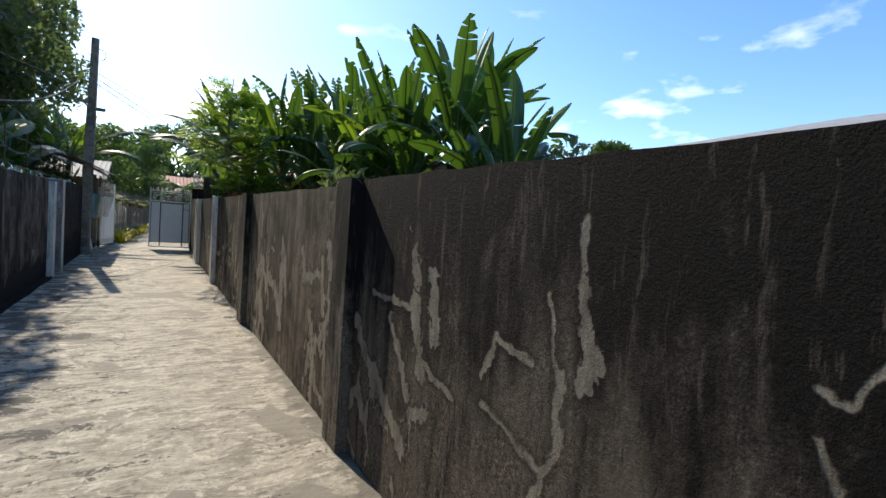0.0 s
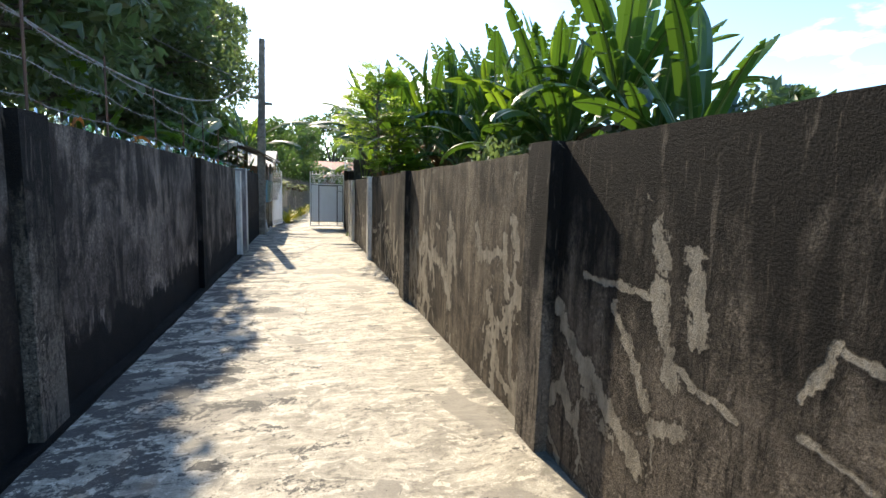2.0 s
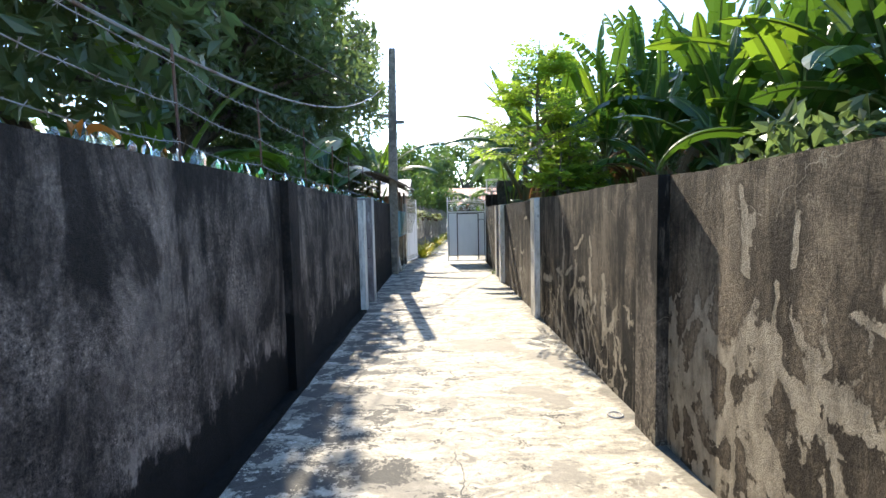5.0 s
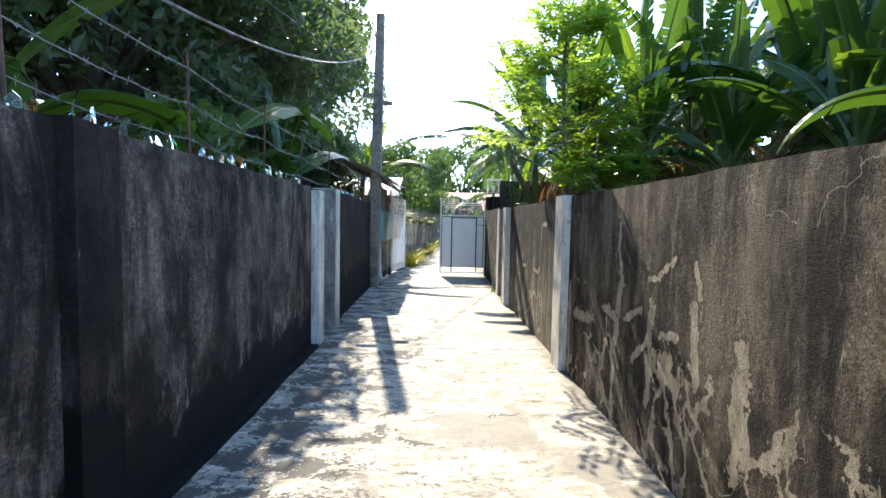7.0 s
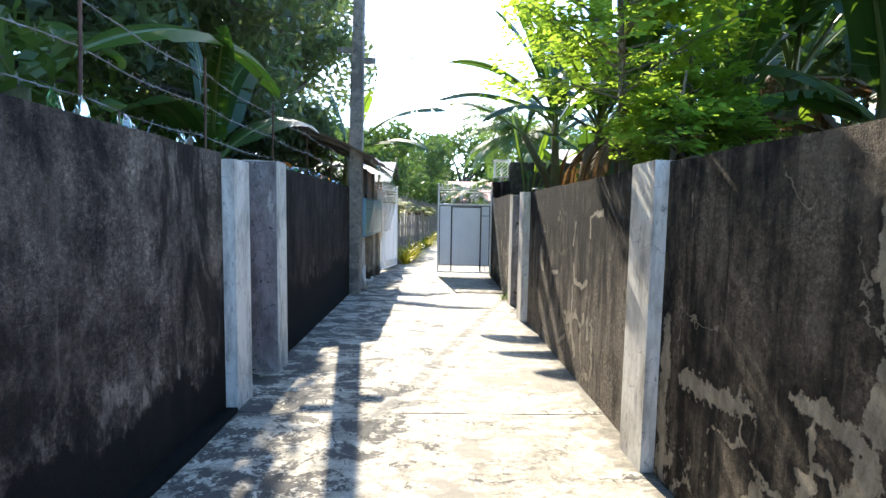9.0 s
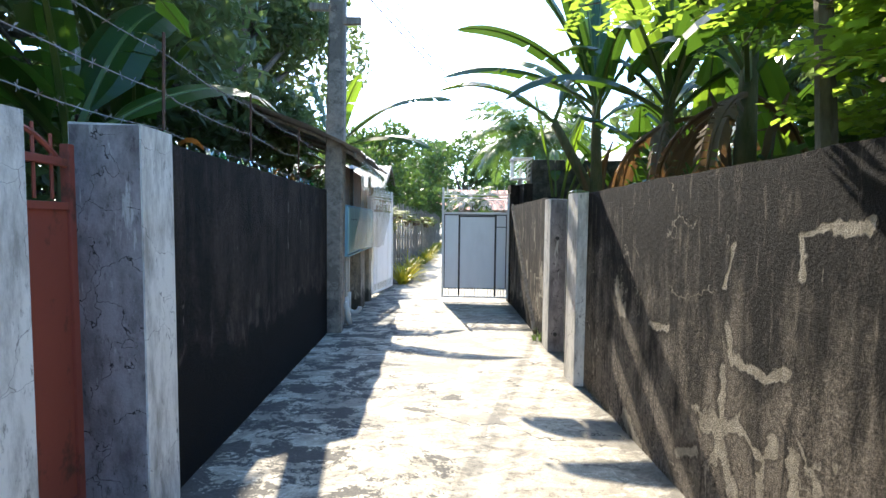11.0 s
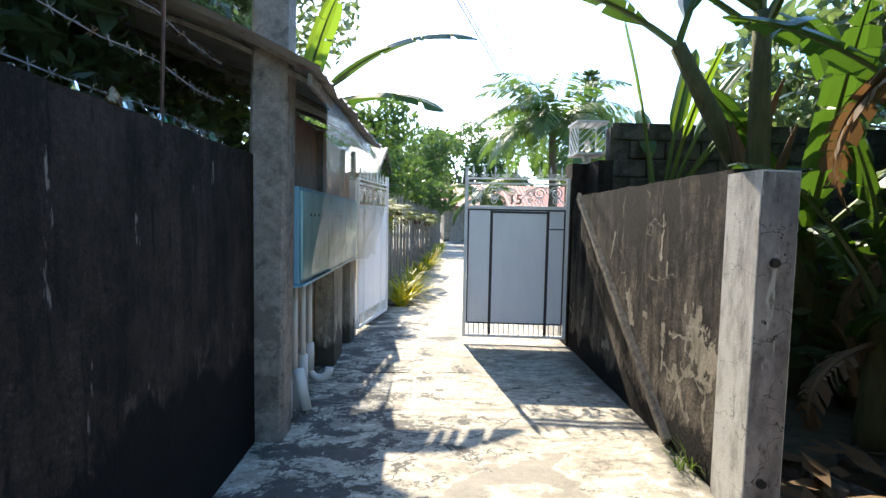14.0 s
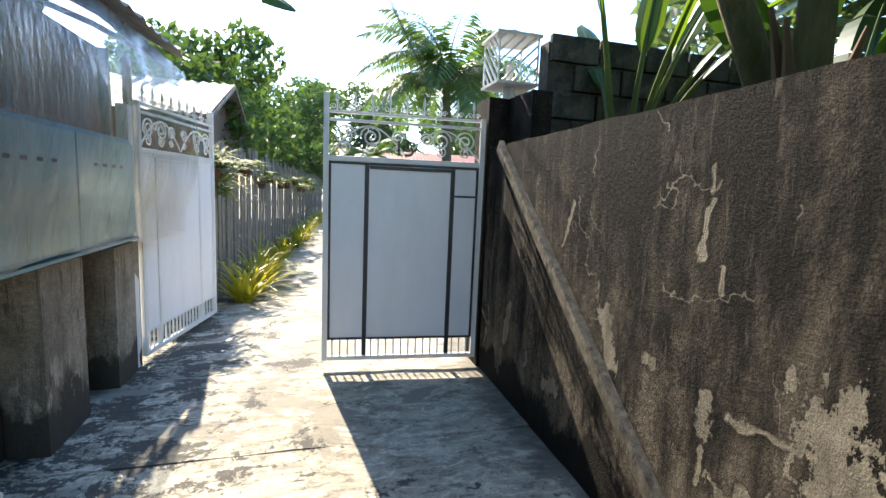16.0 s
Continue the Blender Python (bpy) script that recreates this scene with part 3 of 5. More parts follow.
# ---- building helpers ----
class MB:
    """Vertices and faces of one mesh, in world coordinates."""

    def __init__(self):
        self.v, self.f = [], []

    def add(self, verts, faces):
        k = len(self.v)
        self.v.extend(tuple(p) for p in verts)
        self.f.extend(tuple(i + k for i in f) for f in faces)
        return self

    def box(self, x0, x1, y0, y1, z0, z1, m=None):
        p = [Vector((x, y, z)) for z in (z0, z1) for y in (y0, y1) for x in (x0, x1)]
        if m:
            p = [m @ q for q in p]
        return self.add(p, [(0, 2, 3, 1), (4, 5, 7, 6), (0, 1, 5, 4), (2, 6, 7, 3), (0, 4, 6, 2), (1, 3, 7, 5)])

    def tube(self, pts, radii, n=6, cap=True):
        pts = [Vector(p) for p in pts]
        if isinstance(radii, (int, float)):
            radii = [radii] * len(pts)
        k, ring = len(self.v), []
        side = None
        for i, p in enumerate(pts):
            d = (pts[min(i + 1, len(pts) - 1)] - pts[max(i - 1, 0)])
            d = d.normalized() if d.length > 1e-9 else Vector((0, 0, 1))
            if side is None:
                side = d.orthogonal().normalized()
            side = (side - d * side.dot(d))
            side = side.normalized() if side.length > 1e-6 else d.orthogonal().normalized()
            up = d.cross(side)
            for j in range(n):
                a = 2 * math.pi * j / n
                self.v.append(tuple(p + radii[i] * (math.cos(a) * side + math.sin(a) * up)))
        for i in range(len(pts) - 1):
            for j in range(n):
                a, b = k + i * n + j, k + i * n + (j + 1) % n
                self.f.append((a, b, b + n, a + n))
        if cap:
            self.f.append(tuple(k + j for j in reversed(range(n))))
            self.f.append(tuple(k + (len(pts) - 1) * n + j for j in range(n)))
        return self


def origin(ob):
    return (ob.matrix_basis.translation + origin(ob.parent)) if ob.parent else ob.matrix_basis.translation.copy()


def part(name, mb, material, parent=None, label="", bevel=0.0, smooth=False, at=None):
    """One mesh object under a thing or part (or at top level, with its base at `at`)."""
    base = origin(parent) if parent else Vector(at or (0, 0, 0))
    me = bpy.data.meshes.new(name)
    me.from_pydata([tuple(Vector(p) - base) for p in mb.v], [], mb.f)
    me.materials.append(M[material])
    if bevel:
        bm = bmesh.new()
        bm.from_mesh(me)
        sharp = [e for e in bm.edges if len(e.link_faces) == 2 and e.calc_face_angle(0) > 0.6]
        bmesh.ops.bevel(bm, geom=sharp, offset=bevel, segments=2, affect="EDGES", profile=0.6)
        bm.to_mesh(me)
        bm.free()
    if smooth:
        me.polygons.foreach_set("use_smooth", [True] * len(me.polygons))
    me.update()
    ob = new(name, me)
    if parent:
        ob.parent = parent
    else:
        ob.location = base
    if label:
        ob["label"] = label
    return ob


def thing(name, at, label, category, group="", kind=""):
    ob = new(name)
    ob.location = at
    ob.empty_display_size = 0.1
    return tagged(ob, label, category, group, kind)


def rough_block(x0, x1, y0, y1, z0, z1, step=0.14, amp=0.0003, top=0.012, seed=0.0):
    """A plastered block with uneven faces and a slightly wavy top."""
    mb = MB()
    nx, ny, nz = (max(1, round((b - a) / step)) for a, b in ((x0, x1), (y0, y1), (z0, z1)))
    index = {}

    def vert(i, j, k):
        key = (i, j, k)
        if key not in index:
            p = Vector((x0 + (x1 - x0) * i / nx, y0 + (y1 - y0) * j / ny, z0 + (z1 - z0) * k / nz))
            q = p * 1.7 + Vector((seed, seed * 2, seed * 3))
            d = noise.noise_vector(q) * amp + noise.noise_vector(q * 5) * amp * 0.5
            d.z = noise.noise(q * 2.5) * top if k == nz else 0
            index[key] = len(mb.v)
            mb.v.append(tuple(p + d))
        return index[key]

    def face(*ijk):
        mb.f.append(tuple(vert(*c) for c in ijk))

    for i in range(nx):
        for j in range(ny):
            face((i, j, nz), (i + 1, j, nz), (i + 1, j + 1, nz), (i, j + 1, nz))
            face((i, j, 0), (i, j + 1, 0), (i + 1, j + 1, 0), (i + 1, j, 0))
    for j in range(ny):
        for k in range(nz):
            face((0, j, k), (0, j, k + 1), (0, j + 1, k + 1), (0, j + 1, k))
            face((nx, j, k), (nx, j + 1, k), (nx, j + 1, k + 1), (nx, j, k + 1))
    for i in range(nx):
        for k in range(nz):
            face((i, 0, k), (i + 1, 0, k), (i + 1, 0, k + 1), (i, 0, k + 1))
            face((i, ny, k), (i, ny, k + 1), (i + 1, ny, k + 1), (i + 1, ny, k))
    return mb


def wall(name, label, material, x0, x1, y0, y1, h, seed):
    return tagged(part(name, rough_block(x0, x1, y0, y1, -0.15, h, seed=seed), material), label, "wall", kind="structure")


# ---- ground, lane ----
g = MB().add([(-400, -400, -0.05), (400, -400, -0.05), (400, 600, -0.05), (-400, 600, -0.05)], [(0, 1, 2, 3)])
tagged(part("ground", g, "soil"), "dark garden soil reaching to the horizon", "ground", kind="structure")


def lane_x(y):
    """Sideways shift of the lane past the gate."""
    return 0.0 if y < 20.5 else (y - 20.5) * 0.075


lane = tagged(thing("pavement", (0, 0, 0), "weathered stained concrete lane cast in slabs", "pavement"), kind="structure")
cuts = [-8.0, -1.1, 5.15, 11.5, 17.9, 24.3, 30.6, 37.0, 44.0, 52.0]
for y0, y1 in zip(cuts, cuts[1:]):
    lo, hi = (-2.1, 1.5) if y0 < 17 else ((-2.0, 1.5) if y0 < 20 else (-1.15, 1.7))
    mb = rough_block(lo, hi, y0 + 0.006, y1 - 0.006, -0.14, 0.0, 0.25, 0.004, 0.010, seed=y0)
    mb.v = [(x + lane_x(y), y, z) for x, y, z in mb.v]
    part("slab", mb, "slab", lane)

# ---- walls ----
WALL_A = tagged(part("wall_right_1", rough_block(1.165, 1.31, -8.0, 2.877, -0.15, 1.83, seed=1.0), "wall_a"), "black mouldy plaster garden wall with pale cracks", "wall", kind="structure")
WALL_B = tagged(part("wall_right_2", rough_block(1.165, 1.31, 3.153, 6.817, -0.15, 1.80, seed=2.0), "wall_b"), "brown plaster garden wall with pale flaking patches", "wall", kind="structure")
WALL_C = tagged(part("wall_right_3", rough_block(1.165, 1.31, 7.143, 10.717, -0.15, 1.80, seed=3.0), "wall_c"), "dark streaked plaster garden wall with pale veins", "wall", kind="structure")
WALL_D = tagged(part("wall_right_4", rough_block(1.165, 1.31, 11.023, 14.45, -0.15, 1.80, seed=4.0), "wall_d"), "brown streaked plaster garden wall ending in a white post", "wall", kind="structure")
for owner, mat, y0, y1 in ((WALL_B, "wall_d", 2.88, 3.15), (WALL_C, "wall_d", 6.82, 7.14), (WALL_D, "whitewash", 10.72, 11.02)):
    part("pilaster", rough_block(1.085, 1.36, y0, y1, -0.1, 1.838 if y0 < 3 else 1.812, seed=y0), mat, owner)
part("end_post", rough_block(1.07, 1.36, 14.453, 14.76, -0.1, 1.80, seed=4), "whitewash", WALL_D, "worn whitewashed end post")

def flare(mb):
    """The gate-side wall runs out from the lane a little towards the gate."""
    mb.v = [(x + 0.024 * (y - 15.95), y, z) for x, y, z in mb.v]
    return mb


wg = tagged(part("wall_gateside", flare(rough_block(1.15, 1.29, 15.88, 18.92, -0.15, 1.83, seed=8.0)), "wall_e"), "mould-streaked plaster wall with one broad flaked patch", "wall", kind="structure")
post = part("end_post", rough_block(1.115, 1.315, 15.62, 15.877, -0.1, 1.80, seed=6), "whitewash", wg, "worn whitewashed end post with drain holes")
for z in (0.21, 1.34):
    part("drain_hole", MB().tube([(1.20, 15.595, z), (1.20, 15.612, z)], [0.024, 0.024], 10), "black", post)
def slant(mb):
    """The left wall runs in towards the lane a little as it goes on."""
    mb.v = [(x + 0.0095 * (y - 2.0), y, z) for x, y, z in mb.v]
    return mb


wl1 = tagged(part("wall_left", slant(rough_block(-1.92, -1.765, -8.0, 11.527, -0.15, 1.90, seed=20.0)), "wall_left"), "soot-dark plaster garden wall topped with broken glass", "wall", kind="structure")
# the farthest pilaster gets darker plaster to show its near face in shade
for y0, y1 in ((-0.15, 0.15), (3.60, 3.90), (7.88, 8.14)):
    part("pilaster", slant(rough_block(-1.94, -1.69, y0, y1, -0.1, 1.91, seed=y0 + 30)), "wall_dark" if y0 > 5 else "wall_d", wl1)
part("footing", slant(rough_block(-1.82, -1.665, -8.0, 11.5, -0.1, 0.035, 0.2, 0.012, 0.02, seed=31)), "wall_dark", wl1)
part("gate_post", rough_block(-1.86, -1.585, 11.53, 11.80, -0.1, 1.86, seed=33), "whitewash", wl1, "worn whitewashed gate post")
wl2 = tagged(part("wall_left_far", rough_block(-1.83, -1.66, 12.623, 16.95, -0.15, 1.92, seed=40.0), "wall_dark"), "blackened plaster wall beside the red gate, glass shards on top", "wall", kind="structure")
part("gate_post", rough_block(-1.88, -1.56, 12.37, 12.62, -0.1, 1.94, seed=36), "whitewash", wl2, "worn whitewashed gate post")

# thin skins on the posts' near sides, with their shade in the colour
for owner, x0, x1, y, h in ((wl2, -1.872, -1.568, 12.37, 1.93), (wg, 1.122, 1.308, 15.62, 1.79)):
    part("shaded_plaster_face", rough_block(x0, x1, y - 0.006, y - 0.001, -0.05, h, 0.1, 0.001, 0.004, seed=y), "worn_shaded_post", owner, "cracked plaster face of the post, its shade painted purplish grey")

# ---- hollow-block wall behind the gate pillar ----
wb = tagged(part("wall_block", MB().box(1.53, 9.0, 18.62, 18.76, -0.1, 2.60), "mortar"), "dark hollow-block boundary wall", "wall", kind="structure")
block_mesh = None
for row in range(13):
    for col in range(12):
        x, z = 1.54 + col * 0.41 + (0.205 if row % 2 else 0.0), 0.0 + row * 0.205
        if x + 0.4 > 5.6:
            continue
        if block_mesh is None:
            b = part("block", MB().box(0, 0.392, 0, 0.05, 0, 0.188), "block", wb, bevel=0.008)
            block_mesh = b.data
        else:
            b = new("block", block_mesh)
            b.parent = wb
        b.location = (x, 18.585, z)
pillar = tagged(part("gate_pillar", rough_block(1.20, 1.525, 18.924, 19.22, -0.1, 2.22, seed=51), "wall_dark"), "blackened plaster gate pillar", "pillar", kind="structure")
tagged(part("wall_step", rough_block(1.365, 1.525, 18.50, 18.92, -0.1, 2.22, seed=52), "wall_dark"), "blackened plaster return wall beside the gate pillar", "wall", kind="structure")

# lantern on the pillar
lan = thing("pillar_lantern", (1.41, 19.05, 2.22), "square white lantern with slanted slats on the gate pillar", "lantern")
part("foot", MB().tube([(1.41, 19.05, 2.215), (1.41, 19.05, 2.24), (1.41, 19.05, 2.245), (1.41, 19.05, 2.33)], [0.10, 0.10, 0.05, 0.05], 10), "white", lan)
part("tray", MB().box(1.23, 1.59, 18.87, 19.23, 2.33, 2.35), "white", lan)
part("cap", MB().box(1.22, 1.60, 18.86, 19.24, 2.70, 2.725), "white", lan, bevel=0.006)
for x, y in ((1.24, 18.88), (1.24, 19.21), (1.57, 18.88), (1.57, 19.21)):
    part("corner_bar", MB().box(x, x + 0.012, y, y + 0.012, 2.35, 2.70), "white", lan)
for k in range(9):
    a, b = k * 0.085 - 0.30, k * 0.085 + 0.05
    lo, hi = max(a, 0.0), min(b, 0.33)
    if hi - lo < 0.03:
        continue
    z0, z1 = 2.355 + (lo - a), 2.355 + (hi - a)
    part("slat", MB().tube([(1.245 + lo, 18.885, z0), (1.245 + hi, 18.885, z1)], 0.010, 4), "white", lan)
    part("slat", MB().tube([(1.245, 18.885 + lo, z0), (1.245, 18.885 + hi, z1)], 0.010, 4), "white", lan)
part("bulb", MB().tube([(1.41, 19.05, 2.35), (1.41, 19.05, 2.42), (1.41, 19.05, 2.50), (1.41, 19.05, 2.54)], [0.02, 0.03, 0.04, 0.012], 8), "pvc", lan)


# ---- gate leaves ----
def scroll(c, r, turns, flip, u, n=26):
    """A wrought-iron volute in the plane of the leaf; u is the leaf's direction."""
    pts = []
    for i in range(n):
        s = i / (n - 1)
        a = s * turns * 2 * math.pi
        q = r * (1 - 0.8 * s)
        pts.append(Vector(c) + u * (flip * q * math.cos(a)) + Vector((0, 0, q * math.sin(a))))
    return pts


def gate_leaf(name, label, a, b, z0, digits=False, bars="black"):
    a, b = Vector((*a, 0)), Vector((*b, 0))
    u = (b - a).normalized()
    w = (b - a).length
    n = Vector((-u.y, u.x, 0))
    ob = thing(name, (a.x, a.y, 0), label, "gate", "driveway gate leaves")
    m = Matrix(((u.x, n.x, 0, a.x), (u.y, n.y, 0, a.y), (0, 0, 1, 0), (0, 0, 0, 1)))

    def bar(part_name, s0, s1, lo, hi, mat, d0=-0.018, d1=0.018, bev=0.004):
        return part(part_name, MB().box(s0, s1, d0, d1, lo, hi, m), mat, ob, bevel=bev)

    bar("stile", 0.0, 0.04, z0, 2.17, "white")
    bar("stile", w - 0.04, w, z0, 2.05, "white")
    bar("bottom_rail", 0.043, w - 0.043, z0, z0 + 0.035, "white")
    bar("middle_rail", 0.043, w - 0.043, 1.665, 1.705, "white")
    bar("top_rail", 0.043, w - 0.043, 1.965, 1.985, "white")
    bar("top_rail", 0.043, w - 0.043, 2.025, 2.045, "white")
    bar("sheet_panel", 0.045, w - 0.045, 0.262, 1.66, "sheet", -0.004, 0.004, 0)
    for s0, s1, lo, hi in ((0.042, w - 0.042, 0.245, 0.262), (0.042, w - 0.042, 1.645, 1.664), (0.042, 0.060, 0.263, 1.644), (w - 0.060, w - 0.042, 0.263, 1.644),
                           (0.315, 0.35, z0 + 0.037, 1.644), (w - 0.27, w - 0.235, z0 + 0.037, 1.644), (w - 0.233, w - 0.062, 1.42, 1.435), (0.352, w - 0.272, 1.615, 1.640)):
        bar("cross_bar", s0, s1, lo, hi, bars, -0.013, 0.013, 0.003)
    k = round((w - 0.1) / 0.062)
    for i in range(k):
        s = 0.05 + (i + 0.5) * (w - 0.1) / k
        if abs(s - 0.3325) < 0.03 or abs(s - w + 0.2525) < 0.03:
            continue
        bar("baluster", s - 0.006, s + 0.006, z0 + 0.036, 0.244, "white", -0.006, 0.006, 0)
    for i in range(9):
        s = 0.10 + i * (w - 0.2) / 8
        p = a + u * s
        q = lambda h: (p.x, p.y, h)
        part("spear", MB().tube([q(2.046), q(2.11), q(2.115), q(2.135), q(2.19)], [0.006, 0.006, 0.013, 0.013, 0.001], 6), "white", ob)
        for f in (-1, 1):
            part("curl", MB().tube(scroll(p + u * (0.028 * f) + Vector((0, 0, 2.072)), 0.024, 1.2, f, u, 12), 0.004, 4), "white", ob)
    for c, r, f in ((0.16, 0.085, 1), (0.36, 0.085, -1), (w * 0.5 - 0.07, 0.055, 1), (w * 0.5 + 0.16, 0.055, -1), (w - 0.36, 0.085, 1), (w - 0.16, 0.085, -1)):
        p = a + u * c
        part("scrollwork", MB().tube(scroll(p + Vector((0, 0, 1.86)), r, 1.9, f, u), 0.0075, 5), "white", ob)
        part("scrollwork", MB().tube(scroll(p + Vector((0, 0, 1.77)), r * 0.6, 1.6, -f, u), 0.006, 5), "white", ob)
    for s0, s1 in ((0.05, w * 0.5), (w * 0.5, w - 0.05)):
        arc = [a + u * (s0 + (s1 - s0) * t) + Vector((0, 0, 1.72 + 0.22 * math.sin(math.pi * t))) for t in [i / 14 for i in range(15)]]
        part("scrollwork", MB().tube(arc, 0.007, 5), "white", ob)
    if digits:
        cu = bpy.data.curves.new("digits", "FONT")
        cu.body, cu.size, cu.extrude, cu.align_x = "15", 0.17, 0.006, "CENTER"
        tmp = new("digits_source", cu)
        me = bpy.data.meshes.new_from_object(tmp.evaluated_get(bpy.context.evaluated_depsgraph_get()))
        bpy.data.objects.remove(tmp)
        me.materials.clear()
        me.materials.append(M["rust"])
        d = new("house_number", me)
        d.parent = ob
        d["label"] = "rust-red iron house number 15"
        p = u * (w * 0.5 - 0.02) - n * 0.03
        d.matrix_basis = Matrix.Translation((p.x, p.y, 1.725)) @ Matrix(((u.x, 0, -n.x, 0), (u.y, 0, -n.y, 0), (0, 1, 0, 0), (0, 0, 0, 1)))
    return ob


gate_leaf("metal_gate", "closed white steel gate leaf with scrollwork and sheet panels", (-0.07, 19.08), (1.195, 18.975), 0.075, True)
gate_leaf("metal_gate", "white steel gate leaf standing open along the lane", (-1.16, 20.75), (-1.43, 19.42), 0.06, False, "white")
part("hinge_post", MB().box(-1.52, -1.44, 19.30, 19.40, 0, 2.0), "white", tagged(thing("gate_hinge_post", (-1.48, 19.35, 0), "white steel hinge post of the open gate", "post")), bevel=0.006)

# ---- red gate between its posts ----
rg = thing("red_gate", (-1.87, 11.75, 0), "narrow rusted red steel gate with barred top", "gate")
part("sheet", MB().box(-1.875, -1.865, 11.84, 12.33, 0.22, 1.57), "red_gate", rg)
for y in (11.805, 12.33):
    part("stile", MB().box(-1.89, -1.85, y, y + 0.035, 0.10, 1.74 if y < 12 else 1.84), "red_gate", rg, bevel=0.004)
for z in (0.10, 0.22, 1.55, 1.74):
    part("rail", MB().box(-1.888, -1.852, 11.84, 12.33, z, z + 0.035), "red_gate", rg, bevel=0.004)
for k in range(5):
    y = 11.90 + k * 0.09
    part("bar", MB().tube([(-1.87, y, 1.595), (-1.87, y, 1.93 - 0.03 * abs(k - 2))], 0.007, 6), "red_gate", rg)
part("arch", MB().tube([(-1.87, 11.83 + 0.50 * t, 1.74 + 0.14 * math.sin(math.pi * t)) for t in [i / 12 for i in range(13)]], 0.012, 6), "red_gate", rg)

# ---- concrete utility pole, wires ----
up = thing("utility_pole", (-1.585, 16.60, 0), "tall tapered square concrete utility pole beside the wall", "utility pole")
mb = MB()
rings = [(-0.05, 0.13), (0.9, 0.127), (2.0, 0.122), (3.2, 0.114), (4.6, 0.10), (6.05, 0.085)]
for z, r in rings:
    c = 0.025
    cx = -1.61 + 0.02 * z
    for x, y in ((-r + c, -r), (r - c, -r), (r, -r + c), (r, r - c), (r - c, r), (-r + c, r), (-r, r - c), (-r, -r + c)):
        mb.v.append((cx + x, 16.57 + y * 0.9, z))
for i in range(len(rings) - 1):
    for j in range(8):
        a, b = i * 8 + j, i * 8 + (j + 1) % 8
        mb.f.append((a, b, b + 8, a + 8))
mb.f.append(tuple(len(mb.v) - 8 + j for j in range(8)))
part("shaft", mb, "pole", up)
for z in (0.55, 1.05, 1.55, 2.05, 2.55):
    part("bolt_hole", MB().tube([(-1.487 + 0.016 * z, 16.57, z), (-1.478 + 0.016 * z, 16.57, z)], 0.014, 8), "black", up)
for z, x0, x1 in ((4.05, -1.43, -1.20), (4.22, -1.86, -1.62)):
    part("crossarm", MB().box(x0, x1, 16.40, 16.46, z, z + 0.09), "wood", up, bevel=0.006)
loop = [(-1.40 + 0.16 * math.sin(a) , 16.55, 5.62 + 0.16 * math.cos(a) * (1 if k < 9 else 0.8)) for k, a in enumerate([i * 0.42 for i in range(15)])]
part("wire_loop", MB().tube(loop, 0.008, 5), "cable", up)


def hang(p, q, sag, n=18):
    p, q = Vector(p), Vector(q)
    return [p.lerp(q, i / n) - Vector((0, 0, 4 * sag * (i / n) * (1 - i / n))) for i in range(n + 1)]


for p, q, sag, r in (((-1.48, 16.6, 5.0), (9.0, 46, 6.2), 0.7, 0.010), ((-1.48, 16.6, 4.85), (9.5, 46, 5.8), 0.8, 0.010), ((-1.48, 16.6, 5.15), (10.0, 46, 7.0), 0.6, 0.007),
                     ((-1.5, 16.6, 4.7), (-4.6, -6, 4.4), 0.9, 0.009), ((-1.5, 16.6, 5.5), (-4.0, -6, 6.6), 0.5, 0.007)):
    c = part("overhead_wire", MB().tube(hang(p, q, sag), r, 5), "cable", at=p)
    tagged(c, "black overhead cable slung from the concrete pole", "cable", "overhead cables")

low_wire = [(-1.55 + 0.053 * (y - 16.57), y, 2.66 + 0.0236 * (y - 6.0) ** 2) for y in [16.57 - 0.55 * i for i in range(42)]]
tagged(part("overhead_wire", MB().tube(low_wire, 0.011, 5), "wire", at=low_wire[0]), "weathered grey service cable sagging low along the garden wall", "cable", "overhead cables")

# ---- cabinet stall beyond the pole ----
st = thing("lean_to_wall", (-1.6, 18.0, 0), "beige plastered low wall with damp black foot under the cabinet", "wall", kind="structure")
part("body", rough_block(-1.85, -1.665, 16.96, 19.45, -0.1, 1.05, seed=61), "low_wall", st)
part("buttress", rough_block(-1.655, -1.46, 18.10, 18.55, -0.05, 0.995, seed=62), "low_wall", st)
part("buttress", rough_block(-1.655, -1.44, 18.95, 19.40, -0.05, 0.995, seed=63), "low_wall", st)

cab = thing("wall_cabinet", (-1.55, 17.9, 1.0), "pale blue metal meter cabinet mounted on the wall", "cabinet")
part("carcass", MB().box(-1.80, -1.43, 16.70, 19.30, 1.04, 1.74), "blue", cab, bevel=0.008)
for k in range(3):
    y0 = 16.72 + k * 0.86
    d = part("door", MB().box(-1.428, -1.41, y0, y0 + 0.846, 1.07, 1.71), "pale_blue", cab, bevel=0.004)
    for j in range(4):
        part("vent_slot", MB().box(-1.4095, -1.4075, y0 + 0.20 + j * 0.13, y0 + 0.25 + j * 0.13, 1.53, 1.55), "black", d)
part("bottom_lip", MB().box(-1.80, -1.40, 16.69, 19.31, 1.02, 1.038), "blue", cab)

